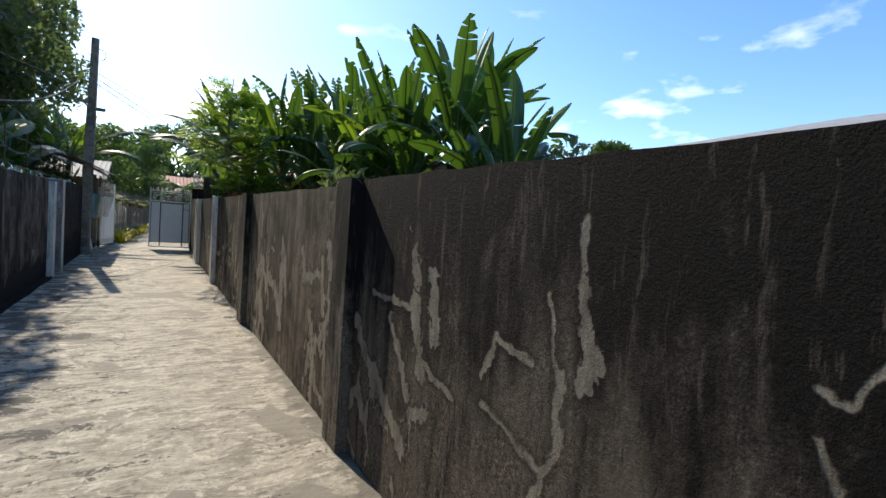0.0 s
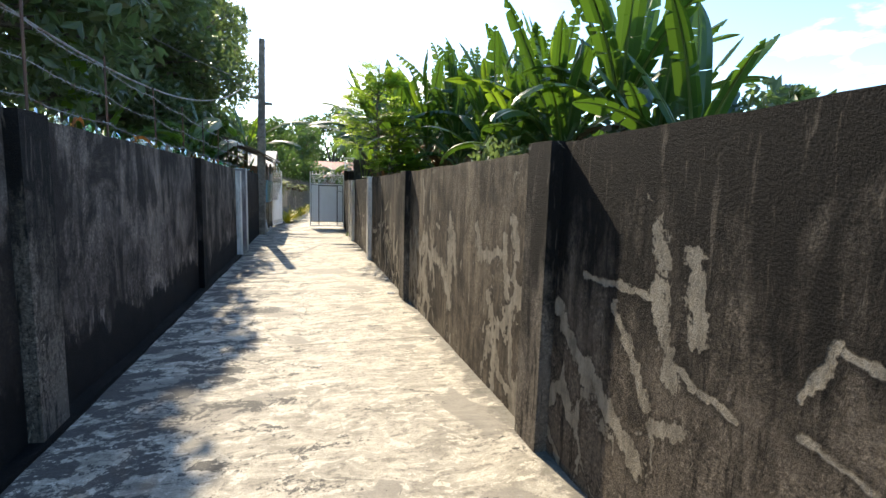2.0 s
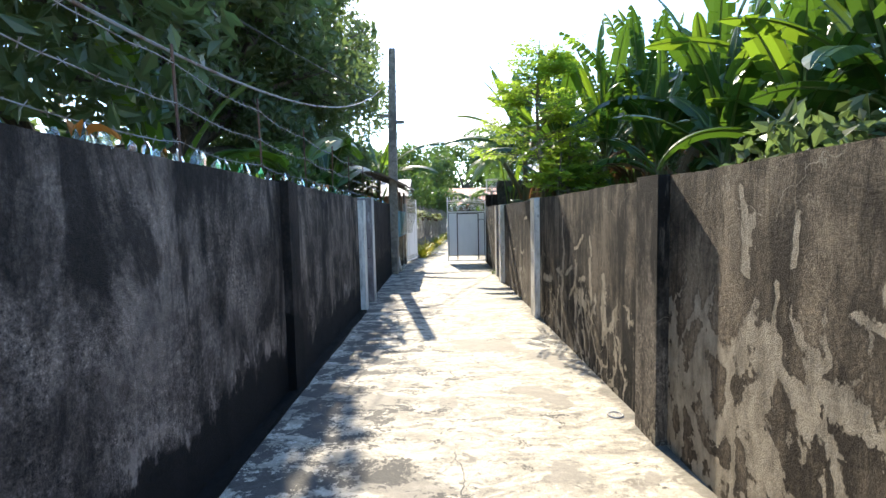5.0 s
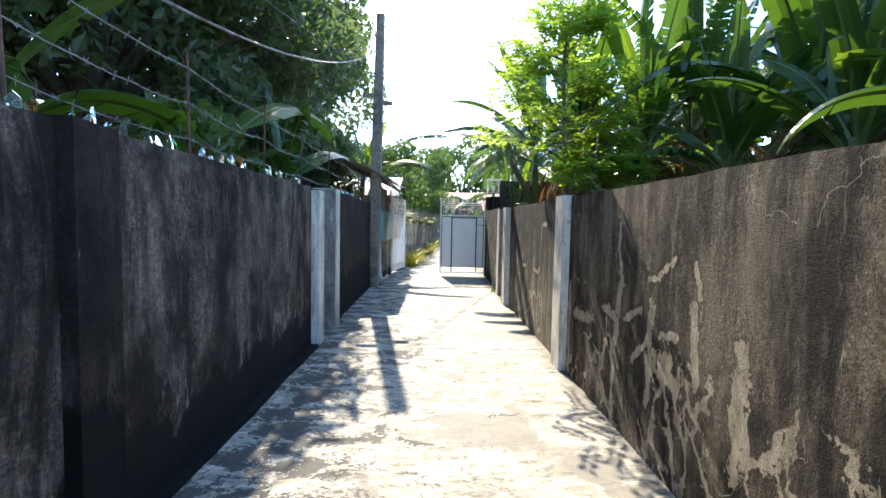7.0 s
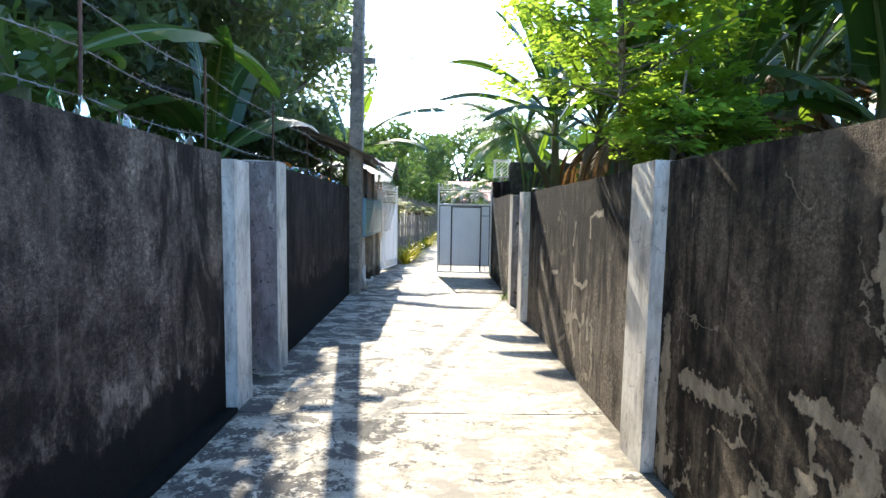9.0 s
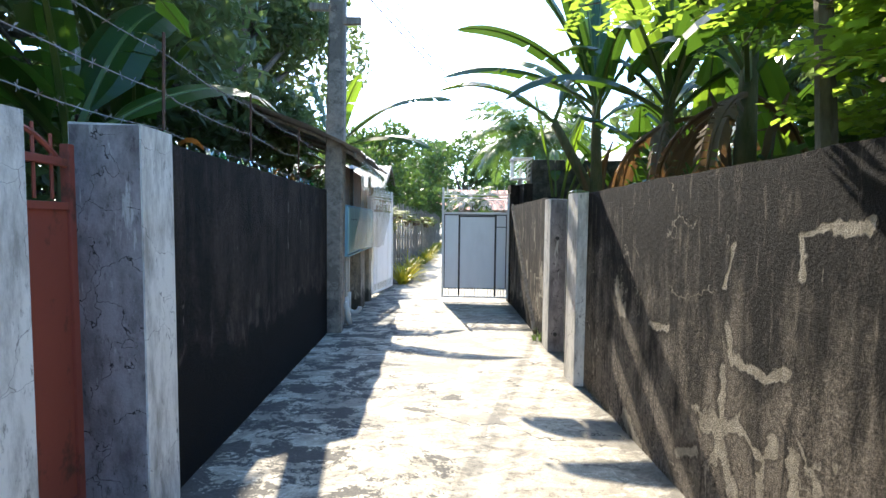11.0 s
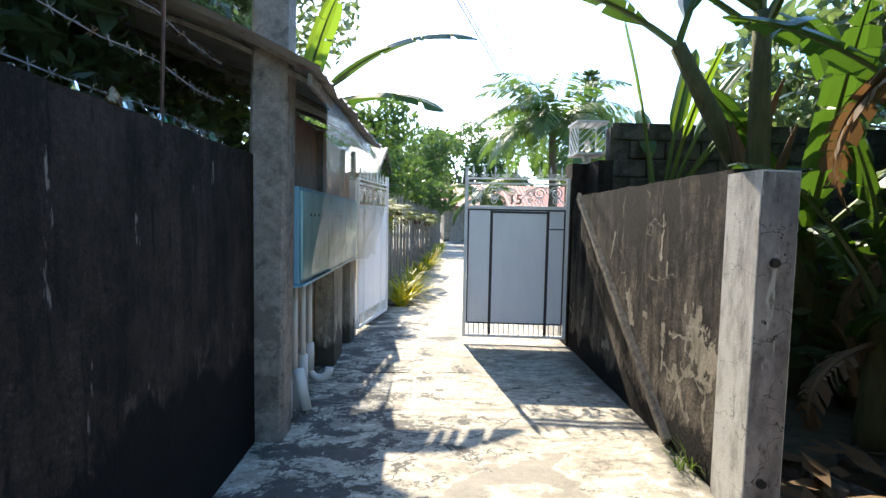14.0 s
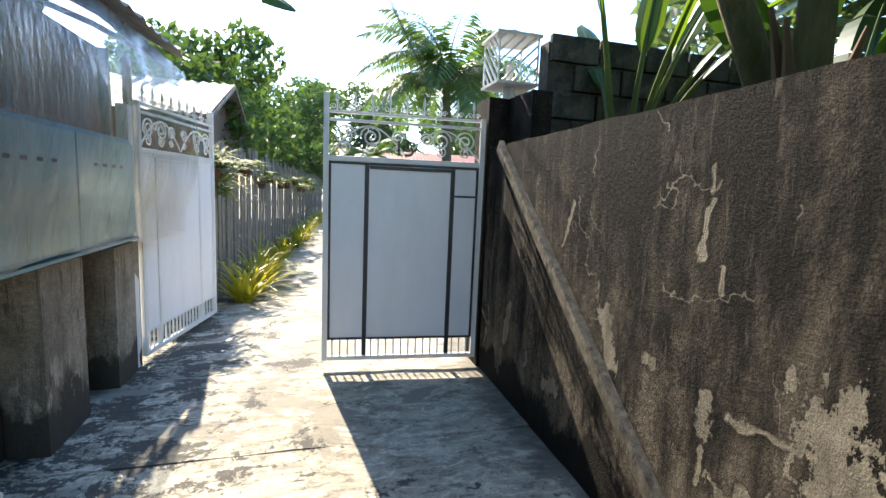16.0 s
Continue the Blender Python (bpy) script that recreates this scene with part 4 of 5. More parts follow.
shed = thing("lean_to_shed", (-1.9, 18.2, 1.0), "brown plywood lean-to with a ragged tin roof edge", "shed")
part("plywood_panel", MB().box(-1.70, -1.66, 16.76, 19.5, 1.745, 2.40), "ply", shed)
for y in (16.98, 18.2, 19.42):
    part("stud", MB().box(-1.655, -1.60, y, y + 0.05, 1.745, 2.40), "wood", shed)
rf = MB()
ny = 60
for i in range(ny + 1):
    y = 16.2 + 3.7 * i / ny
    zz = 0.016 * math.cos(i * math.pi / 1.5) + 0.02 * noise.noise(Vector((y * 2, 0, 0)))
    e = 0.05 * noise.noise(Vector((y * 3, 5, 0)))
    for x, z in ((-1.17 + e, 2.40 + 0.02 * (y - 16.2)), (-1.8, 2.70 + 0.02 * (y - 16.2)), (-3.6, 3.35)):
        rf.v.append((x, y, z + zz))
        rf.v.append((x, y, z + zz - 0.006))
for i in range(ny):
    for j in range(2):
        a = i * 6 + j * 2
        rf.f.append((a, a + 2, a + 8, a + 6))
        rf.f.append((a + 1, a + 7, a + 9, a + 3))
    rf.f.append((i * 6, i * 6 + 6, i * 6 + 7, i * 6 + 1))
part("roof_sheet", rf, "tin", shed)
for y in (16.5, 17.6, 18.7, 19.7):
    part("rafter", MB().tube([(-1.24, y, 2.37), (-1.8, y, 2.64), (-3.5, y, 3.26)], 0.025, 5), "wood", shed)
part("eaves_board", MB().box(-1.27, -1.245, 16.3, 19.8, 2.33, 2.40), "wood", shed)
part("post", MB().tube([(-1.52, 19.5, 0), (-1.50, 19.5, 2.38)], 0.035, 6), "wood", shed)

sh = MB()
ns, nt = 36, 14
for i in range(ns + 1):
    for j in range(nt + 1):
        s, t = i / ns, j / nt
        y = 16.74 + 3.36 * s - 0.06 * t
        z = 2.40 - t * (1.28 + 0.12 * s + 0.05 * noise.noise(Vector((s * 6, 0, 4))))
        x = -1.245 - 0.10 * t * (1 - 0.8 * s) + 0.10 * math.sin(math.pi * min(1.0, t * 1.15)) * min(1.0, 0.3 + 1.4 * s) + 0.035 * noise.noise(Vector((y * 1.6, z * 0.9, 0))) + 0.02 * noise.noise(Vector((y * 5, z * 1.5, 7)))
        sh.v.append((x, y, z))
for i in range(ns):
    for j in range(nt):
        a = i * (nt + 1) + j
        sh.f.append((a, a + 1, a + nt + 2, a + nt + 1))
pl = part("plastic_sheet", sh, "plastic", at=(-1.24, 18.7, 2.4), smooth=True)
tagged(pl, "crumpled clear plastic rain sheet hung from the eaves", "plastic sheet")

for y, z1, bend in ((16.83, 0.06, 0), (17.04, 0.06, 0), (17.28, 0.12, 0), (17.50, 0.16, 1)):
    p = thing("drain_pipe", (-1.56, y, 0), "grey plastic conduit running down from the cabinet", "pipe", "conduits under the cabinet")
    part("pipe", MB().tube([(-1.56, y, 1.018), (-1.56, y, z1 + 0.12)], 0.024, 8), "pvc", p, smooth=True)
    part("sleeve", MB().tube([(-1.56, y, z1 + 0.24), (-1.56, y, 0.0 if not bend else z1)], 0.042, 10), "pvc", p, smooth=True)
    if bend:
        part("elbow", MB().tube([(-1.56 + 0.09 * (1 - math.cos(a)), y, z1 + 0.01 - 0.09 * math.sin(a)) for a in [i * math.pi / 8 for i in range(9)]], 0.036, 10), "pvc", p, smooth=True)
p = thing("drain_pipe", (-1.44, 16.94, 0), "loose grey plastic pipe offcut leaning under the cabinet", "pipe")
part("pipe", MB().tube([(-1.45, 16.97, 0.02), (-1.50, 16.93, 0.34)], 0.042, 10), "pvc", p, smooth=True)

# ---- wooden prop leaning on the gate-side wall ----
pr = thing("leaning_beam", (1.07, 16.5, 0), "weathered timber beam leaning along the mouldy wall", "timber")
d = Vector((0, 18.72 - 16.45, 1.80)).normalized()
s = Vector((0, -d.z, d.y))
q0 = Vector((1.10, 16.40, 0.04))
mb = MB()
for k in range(13):
    c = q0 + d * (2.86 * k / 12)
    w = 0.045 + 0.006 * noise.noise(c * 3)
    for a, b in ((-w, 0.012), (w, 0.012), (w, 0.045), (-w, 0.045)):
        mb.v.append(tuple(c + s * a + Vector((b + 0.024 * (c.y - 15.95), 0, 0))))
for k in range(12):
    for j in range(4):
        a, b = k * 4 + j, k * 4 + (j + 1) % 4
        mb.f.append((a, b, b + 4, a + 4))
mb.f += [(3, 2, 1, 0), (48, 49, 50, 51)]
part("beam", mb, "timber", pr)
part("batten", MB().tube([q0 + s * 0.03 + Vector((0.004 + 0.024 * (0.45 + d.y * 2.80 * k / 8), 0, 0)) + d * (2.80 * k / 8) for k in range(9)], 0.016, 5), "timber", pr)


# ---- plants ----
rng = random.Random(7)


def banana_leaf(plant, base, az, elev, length, width, droop, tear=0.15, mat="banana", sub="leaf", pet=0.16, twist=None):
    """A long blade on an arching midrib, torn into strips; az and elev in degrees."""
    n = 22
    wild = rng.uniform(-0.5, 0.5)
    twist = wild if twist is None else twist
    for turn in (0, 1):
        p, e = Vector(base), radians(elev)
        a = radians(az if not turn else 180 - az)
        flat = Vector((math.cos(a), math.sin(a), 0))
        side = Vector((-math.sin(a), math.cos(a), 0))
        pts, ds = [], []
        for i in range(n + 1):
            d = flat * math.cos(e) + Vector((0, 0, math.sin(e)))
            pts.append(p.copy())
            ds.append(d)
            p = p + d * (length / n)
            e -= radians(droop) / n * (0.4 + 1.3 * i / n)
        # a leaf that would grow into a wall turns the other way
        if not any((0.8 < q.x < 1.65 or -2.15 < q.x < -1.4) and q.z < 2.15 for q in pts):
            break
    rib = MB().tube(pts, [0.030 * (1 - 0.9 * i / n) + 0.003 for i in range(n + 1)], 5)
    mb = MB()
    fold = rng.uniform(0.05, 0.40)
    for f in (-1, 1):
        lag, gap = 0.0, 0.0
        for i in range(n):
            s0, s1 = i / n, (i + 1) / n
            if s1 <= pet:
                continue
            torn = rng.random() < tear
            if torn:
                gap, lag = rng.uniform(0.006, 0.03), rng.uniform(0.0, 1.0) * min(0.8, tear * 1.6)
            quad = []
            for s, k in ((s0, i), (s1, i + 1)):
                u = max(0.0, (s - pet) / (1 - pet))
                w = width * min(1.0, 0.10 + (u * 5.5) ** 0.75) * max(0.05, 1 - (max(0, u - 0.62) / 0.38) ** 2.6) ** 0.75
                d = ds[k]
                sd = (side * math.cos(twist * s) + d.cross(side) * math.sin(twist * s)) * f
                nr = sd.cross(d) * f
                nr = nr if nr.z > 0 else -nr
                mid = pts[k] + sd * (w * 0.5) + nr * (w * 0.5 * fold)
                tip = mid + sd * (w * 0.5) + nr * (w * 0.5 * (fold - 0.55)) + d * (w * 0.22) + Vector((0, 0, -w * 0.75 * lag))
                quad.append((pts[k], mid, tip))
            if torn:
                quad[0] = (quad[0][0], quad[0][1] + ds[i] * gap, quad[0][2] + ds[i] * gap * 3)
            mb.add([*quad[0], *quad[1]], [(0, 1, 4, 3), (1, 2, 5, 4)] if f > 0 else [(3, 4, 1, 0), (4, 5, 2, 1)])
    leaf = part(sub, mb, mat, plant)
    part("midrib", rib, "dry" if mat == "dry" else "midrib", leaf)
    return leaf


def banana_plant(x, y, stem, leaves=8, size=2.3, label="", lean=(0, 0), aims=(), dry=2, up=70, z0=-0.05, tear=0.28, young="", blade=(0.24, 0.16), calm=None):
    """Aims: (azimuth, elevation, length, droop) of leaves that have a place of their own."""
    ob = thing("banana_plant", (x, y, z0), label or "tall banana plant with torn green leaves behind the wall", "banana plant", "banana plants")
    top = Vector((x + lean[0], y + lean[1], z0 + stem))
    n = 9
    pts = [Vector((x, y, z0)).lerp(top, i / n) for i in range(n + 1)]
    part("pseudostem", MB().tube(pts, [0.13 * (1 - 0.5 * i / n) for i in range(n + 1)], 9), "stem", ob, smooth=True)
    for k in range(3):
        a = rng.uniform(0, 6.28)
        h0 = rng.uniform(0.3, 0.7)
        b = Vector((x, y, z0)).lerp(top, h0) + Vector((math.cos(a), math.sin(a), 0)) * 0.12
        part("sheath", MB().tube([b, b + Vector((math.cos(a) * 0.05, math.sin(a) * 0.05, stem * 0.16)), b + Vector((math.cos(a) * 0.16, math.sin(a) * 0.16, stem * 0.26))], [0.05, 0.04, 0.01], 5), "dry", ob)
    spin = rng.uniform(0, 360)
    for k in range(leaves):
        f = k / max(1, leaves - 1)
        # random lighter blades stand for leaves glowing against the sun
        banana_leaf(ob, top + Vector((0, 0, -0.30 * f)), spin + k * 137.5, up + 12 - 48 * f + rng.uniform(-7, 7), size * rng.uniform(0.85, 1.12), rng.uniform(0.125, 0.20),
                    rng.uniform(8, 35) + 75 * f * f, tear * rng.uniform(0.4, 1.8), "banana_young_lit" if rng.random() < (0.24 if f < 0.5 else 0.08) else "banana")
    for az, el, ln, dr in aims:
        banana_leaf(ob, top, az, el, ln, blade[0], dr, tear * 0.6, young or "banana", pet=blade[1], twist=calm)
    for k in range(dry):
        banana_leaf(ob, top + Vector((0, 0, -0.35)), rng.uniform(0, 360), rng.uniform(-20, 15), size * 0.62, 0.11, 110, 0.6, "dry", "dry_leaf", twist=rng.uniform(-1.2, 1.2))
    return ob


def leaf_cloud(centres, radii, count, size, seed, flat=0.0, slim=0.45):
    """Many separate folded leaves scattered through overlapping clumps; all random, no two alike."""
    r = np.random.RandomState(seed)
    centres, radii = np.array(centres, float), np.array(radii, float)
    weight = radii ** 2
    pick = r.choice(len(centres), count, p=weight / weight.sum())
    d = r.normal(size=(count, 3))
    d /= np.linalg.norm(d, axis=1, keepdims=True)
    q = centres[pick] + d * (radii[pick] * (0.45 + 0.62 * r.rand(count) ** 0.6))[:, None] * np.array([1, 1, 0.8])
    a = r.normal(size=(count, 3))
    a[:, 2] = a[:, 2] * (1 - flat) - 0.35
    a /= np.linalg.norm(a, axis=1, keepdims=True)
    b = np.cross(a, r.normal(size=(count, 3)))
    b /= np.linalg.norm(b, axis=1, keepdims=True)
    nrm = np.cross(a, b)
    s = (size * (0.6 + 0.8 * r.rand(count)))[:, None]
    v = np.stack([q - a * s * 0.5, q + b * s * slim * 0.5 + nrm * s * 0.07, q + a * s * 0.5, q - b * s * slim * 0.5 + nrm * s * 0.07], 1).reshape(-1, 3)
    k = np.arange(count)[:, None] * 4
    f = np.concatenate([k + np.array([0, 1, 2]), k + np.array([0, 2, 3])], 1).reshape(-1, 3)
    mb = MB()
    mb.v, mb.f = v.tolist(), f.tolist()
    return mb


def tree(x, y, height, clumps, count, size, mat, label, seed, trunk=0.22, bark="bark", z0=-0.05, category="tree", slim=0.45):
    ob = thing("tree", (x, y, z0), label, category)
    r = random.Random(seed)
    mb = MB()
    fork = Vector((x, y, z0 + height * 0.38))
    mb.tube([(x, y, z0), (x + 0.05, y, z0 + height * 0.2), fork], [trunk * 1.25, trunk, trunk * 0.8], 9)
    for cx, cy, cz, cr in clumps:
        c = Vector((cx, cy, cz))
        m = fork.lerp(c, 0.5) + Vector((r.uniform(-0.3, 0.3), r.uniform(-0.3, 0.3), 0.25))
        mb.tube([fork, m, c, c + (c - m) * 0.5], [trunk * 0.5, trunk * 0.3, trunk * 0.14, 0.01], 6)
        for k in range(5):
            t = c + Vector((r.uniform(-1, 1), r.uniform(-1, 1), r.uniform(-0.7, 1))) * cr * 0.8
            mb.tube([m.lerp(c, 0.6), m.lerp(t, 0.7), t], [trunk * 0.12, trunk * 0.07, 0.006], 4)
    part("trunk", mb, bark, ob)
    part("crown", leaf_cloud([c[:3] for c in clumps], [c[3] for c in clumps], count, size, seed, slim=slim), mat, ob)
    return ob


def clumps_in(seed, n, x, y, z, r):
    q = random.Random(seed)
    return [(q.uniform(*x), q.uniform(*y), q.uniform(*z), q.uniform(*r)) for _ in range(n)]


# behind the right wall
for x, y, st_, n, size, up_ in ((4.4, 6.8, 3.0, 12, 2.4, 76), (4.5, 5.4, 2.1, 10, 2.0, 66), (4.2, 8.4, 2.7, 12, 2.4, 74), (4.8, 9.8, 3.1, 12, 2.5, 76), (4.3, 11.6, 3.1, 12, 2.4, 78),
                                (3.6, 10.2, 2.4, 11, 1.6, 80), (3.7, 13.2, 3.2, 12, 2.5, 76), (5.7, 8.0, 3.0, 12, 2.4, 74), (2.5, 15.7, 3.1, 11, 2.4, 72), (4.0, 7.7, 2.3, 10, 1.7, 80),
                                (4.5, 6.1, 1.9, 10, 1.9, 70), (5.5, 12.4, 3.4, 12, 2.6, 76), (4.4, 16.6, 3.6, 11, 2.6, 74), (3.8, 9.1, 2.5, 11, 1.7, 80), (3.5, 11.9, 2.5, 11, 1.7, 80), (4.9, 14.6, 3.8, 12, 2.6, 76), (2.35, 14.1, 3.0, 9, 2.2, 78), (2.95, 13.0, 2.9, 9, 2.2, 78)):
    banana_plant(x, y, st_, n + 1, size, up=up_, dry=4, tear=rng.choice((0.2, 0.3, 0.3, 0.75)))
for k in range(13):
    banana_plant(rng.uniform(2.3, 4.6), 5.6 + k * 0.9 + rng.uniform(-0.3, 0.3), rng.uniform(0.7, 1.3), 7, rng.uniform(1.1, 1.6), "young banana sucker with dry leaves among the stems", up=74, dry=3, tear=0.4)
for x, y, s_, l_ in ((3.2, 16.2, 1.9, 2.1), (3.7, 15.1, 1.6, 2.2), (2.95, 17.5, 1.5, 1.9), (4.3, 17.4, 1.8, 2.3), (5.3, 16.2, 2.0, 2.4), (3.6, 14.0, 1.4, 1.9)):
    banana_plant(x, y, s_, 9, l_, "shaded banana plant with dead leaves hanging at its stem", up=62, dry=5, tear=0.4)
tree(6.5, 17.0, 4.0, clumps_in(81, 22, (4.8, 8.5), (13.5, 22.5), (0.8, 4.6), (0.8, 1.3)), 16000, 0.26, "mango", "dark shrubby tree behind the banana plants", 82, 0.10)
banana_plant(4.25, 11.75, 3.2, 0, 1.5, "banana shoot with a glowing yellow-green leaf", (0, 0), ((200, 84, 1.7, 10), (340, 80, 1.6, 15)), 0, 78, -0.05, 0.1, "banana_young_lit", (0.14, 0.30))
banana_plant(2.25, 17.15, 3.3, 6, 2.5, "banana plant with long leaves arching over the lane", (-0.1, 0.0), ((172, 52, 2.5, 60), (180, 30, 2.4, 55), (160, 72, 2.6, 30), (100, 80, 2.6, 15)), 0)
banana_plant(3.3, 17.25, 3.1, 0, 1.5, "leaning banana stem with brown husks over the gateside wall", (-1.7, 0.15), ((165, 40, 2.0, 60), (20, 70, 1.8, 40)), 0)
banana_plant(1.86, 18.12, 1.32, 0, 1.5, "young bright green banana plant beside the block wall", (0, 0), ((150, 84, 2.5, 10), (30, 82, 2.2, 16), (215, 74, 1.9, 55), (350, 74, 2.0, 50), (290, 80, 2.0, 25), (80, 76, 1.9, 40), (185, 78, 2.1, 30)), 0, 78, -0.05, 0.1, "banana_young_lit", (0.095, 0.55))
# behind the left wall
banana_plant(-2.6, 20.2, 3.0, 4, 1.8, "shaded banana plant with a leaf hanging over the lane", (0.2, 0), ((-6, 46, 2.9, 62), (-2, 26, 2.2, 60)), 1, calm=0.5)
# brighter leaf colour stands for sun on blades that the trees shade here
banana_plant(-2.42, 10.75, 2.2, 0, 1.6, "shaded banana plant leaning over the glass-topped wall", (0.0, 0), ((80, 40, 3.1, 74), (112, 40, 2.2, 60), (-76, 24, 1.9, 70)), 0, young="banana_young_lit", blade=(0.24, 0.16), calm=0.5)
banana_plant(-2.75, 13.4, 2.0, 3, 2.0, "shaded banana plant leaning over the glass-topped wall", (0.1, 0), ((70, 42, 2.3, 60), (-80, 30, 2.0, 60), (95, 62, 2.2, 40)), 0, calm=0.4)
banana_plant(-3.5, 15.4, 2.2, 6, 1.9, "shaded banana plant behind the glass-topped wall", (0, 0), ((-95, 30, 2.2, 70),), 2)
banana_plant(-3.4, 9.0, 1.7, 7, 2.0, "shaded banana plant behind the glass-topped wall", (0, 0), (), 2)
banana_plant(-2.5, 20.6, 1.5, 6, 1.3, "young banana plant behind the lean-to roof", (0, 0), (), 0)


# the dark trees behind the left wall
tree(-3.4, 16.0, 3.4, clumps_in(6, 18, (-5.0, -2.7), (12.5, 22.0), (1.2, 3.8), (0.6, 1.0)), 15000, 0.18, "mango", "dark shrubs crowding behind the lean-to shed", 16, 0.06, category="shrub")
tree(-5.2, 5.5, 7.0, clumps_in(1, 22, (-8.5, -3.3), (0.0, 9.0), (2.6, 9.0), (1.0, 1.7)) + clumps_in(71, 8, (-3.4, -2.7), (3.0, 11), (4.2, 8.5), (0.8, 1.15)), 34000, 0.22, "mango", "dense dark mango tree behind the garden wall", 11)
tree(-5.0, 12.5, 7.5, clumps_in(2, 24, (-8.5, -3.2), (8.5, 16.5), (2.8, 9.0), (1.0, 1.7)) + clumps_in(72, 9, (-3.4, -2.7), (10, 19), (4.0, 8.5), (0.8, 1.15)), 36000, 0.22, "mango", "dense dark mango tree behind the garden wall", 12)
tree(-5.0, 20.0, 8.0, clumps_in(3, 22, (-8.5, -3.4), (16.5, 24.5), (3.6, 9.0), (1.0, 1.8)), 24000, 0.24, "mango", "dense dark mango tree beyond the utility pole", 13)
tree(-9.5, 15.0, 8.0, clumps_in(4, 24, (-12, -7.5), (4, 26), (1.0, 8.0), (1.6, 2.6)), 10000, 0.36, "mango", "deep shaded mango tree at the back of the garden", 14)
tree(-3.6, 8.0, 2.4, clumps_in(5, 16, (-4.8, -2.6), (1, 16), (0.6, 2.3), (0.6, 1.0)), 9000, 0.17, "weed", "shaded shrubs behind the glass-topped wall", 15, 0.06, category="shrub")


def feather_tree(x, y, top, fronds, reach, label, seed, zlo, spread=0.5):
    """A slender tree with layers of fine compound leaves."""
    ob = thing("moringa_tree", (x, y, -0.05), label, "tree")
    r = random.Random(seed)
    trunk, crown = MB(), MB()
    trunk.tube([(x, y, -0.05), (x + 0.04, y, top * 0.4), (x - 0.05, y + 0.05, top * 0.75), (x, y, top)], [0.055, 0.045, 0.028, 0.008], 7)
    for k in range(fronds):
        h = zlo + (top - zlo) * (k + r.random()) / fronds
        a = r.uniform(0, 2 * math.pi)
        ln = reach * (1.15 - 0.75 * (h - zlo) / (top - zlo)) * r.uniform(0.55, 1.1)
        root = Vector((x, y, h - 0.25))
        dirn = Vector((math.cos(a), math.sin(a), r.uniform(0.0, spread)))
        end = root + dirn * ln
        trunk.tube([root, root.lerp(end, 0.5) + Vector((0, 0, 0.06)), end], [0.012, 0.008, 0.003], 4, False)
        for j in range(5):
            b0 = root.lerp(end, 0.25 + 0.18 * j) + Vector((0, 0, 0.04))
            for sgn in (-1, 1):
                ba = a + sgn * r.uniform(0.6, 1.2)
                bl = r.uniform(0.22, 0.42)
                bd = Vector((math.cos(ba), math.sin(ba), r.uniform(-0.25, 0.2)))
                w = Vector((-bd.y, bd.x, 0)).normalized()
                for i in range(8):
                    c = b0 + bd * (bl * (i + 1) / 8)
                    for sd in (-1, 1):
                        tip = c + w * sd * r.uniform(0.04, 0.085) + bd * 0.02 + Vector((0, 0, r.uniform(-0.045, 0.035)))
                        m = (c + tip) / 2
                        crown.add([c, m + bd * 0.026, tip, m - bd * 0.026], [(0, 1, 2, 3)])
    part("trunk", trunk, "green_bark", ob)
    part("crown", crown, "moringa", ob)
    return ob


feather_tree(1.55, 12.4, 4.7, 58, 1.10, "slender moringa tree with feathery bright green leaves over the wall", 21, 2.75)
feather_tree(2.05, 12.2, 2.9, 26, 0.55, "young moringa tree with feathery bright green leaves", 22, 2.15, 0.3)
feather_tree(1.75, 11.7, 2.6, 12, 0.55, "young moringa tree leaning over the stained wall", 23, 2.15, 0.3)

# undergrowth behind the right wall
tree(3.2, 9.5, 2.2, clumps_in(8, 22, (2.75, 5.0), (4.5, 18), (0.5, 1.9), (0.6, 0.9)) + clumps_in(9, 26, (4.8, 7.0), (5.5, 18), (1.0, 2.9), (0.7, 1.0)), 26000, 0.20, "mango", "dark undergrowth beneath the banana plants", 25, 0.05, category="shrub")

# ---- beyond the gate ----
for k, (x, y, h, w, c) in enumerate(((3.0, 62, 12, 6, 12), (-5, 66, 11, 6, 12), (12, 60, 10, 6, 10), (-13, 58, 12, 6, 10), (22, 70, 11, 7, 10), (34, 60, 11, 6, 9), (31.8, 25, 10, 1.0, 5))):
    tree(x, y, h, clumps_in(30 + k, c, (x - w, x + w), (y - min(4, w), y + min(4, w)), (2.0 if w > 2 else 7.5, h - 1.5), (1.7, 2.8) if w > 2 else (0.8, 1.2)), 9000 if w > 2 else 1500, 0.55, "far_leaf", "broad green tree far behind the houses", 40 + k, 0.35)
tree(-2.9, 30.0, 5.0, clumps_in(50, 14, (-4.2, -1.6), (25, 37), (2.2, 5.6), (0.7, 1.2)), 9000, 0.24, "far_leaf", "leafy garden tree over the lane fence", 51, 0.10)
tree(-1.4, 41.0, 6.5, clumps_in(52, 12, (-3.5, 0.2), (38, 45), (2.0, 6.4), (0.9, 1.5)), 6000, 0.30, "far_leaf", "leafy green tree at the end of the lane", 53, 0.12)


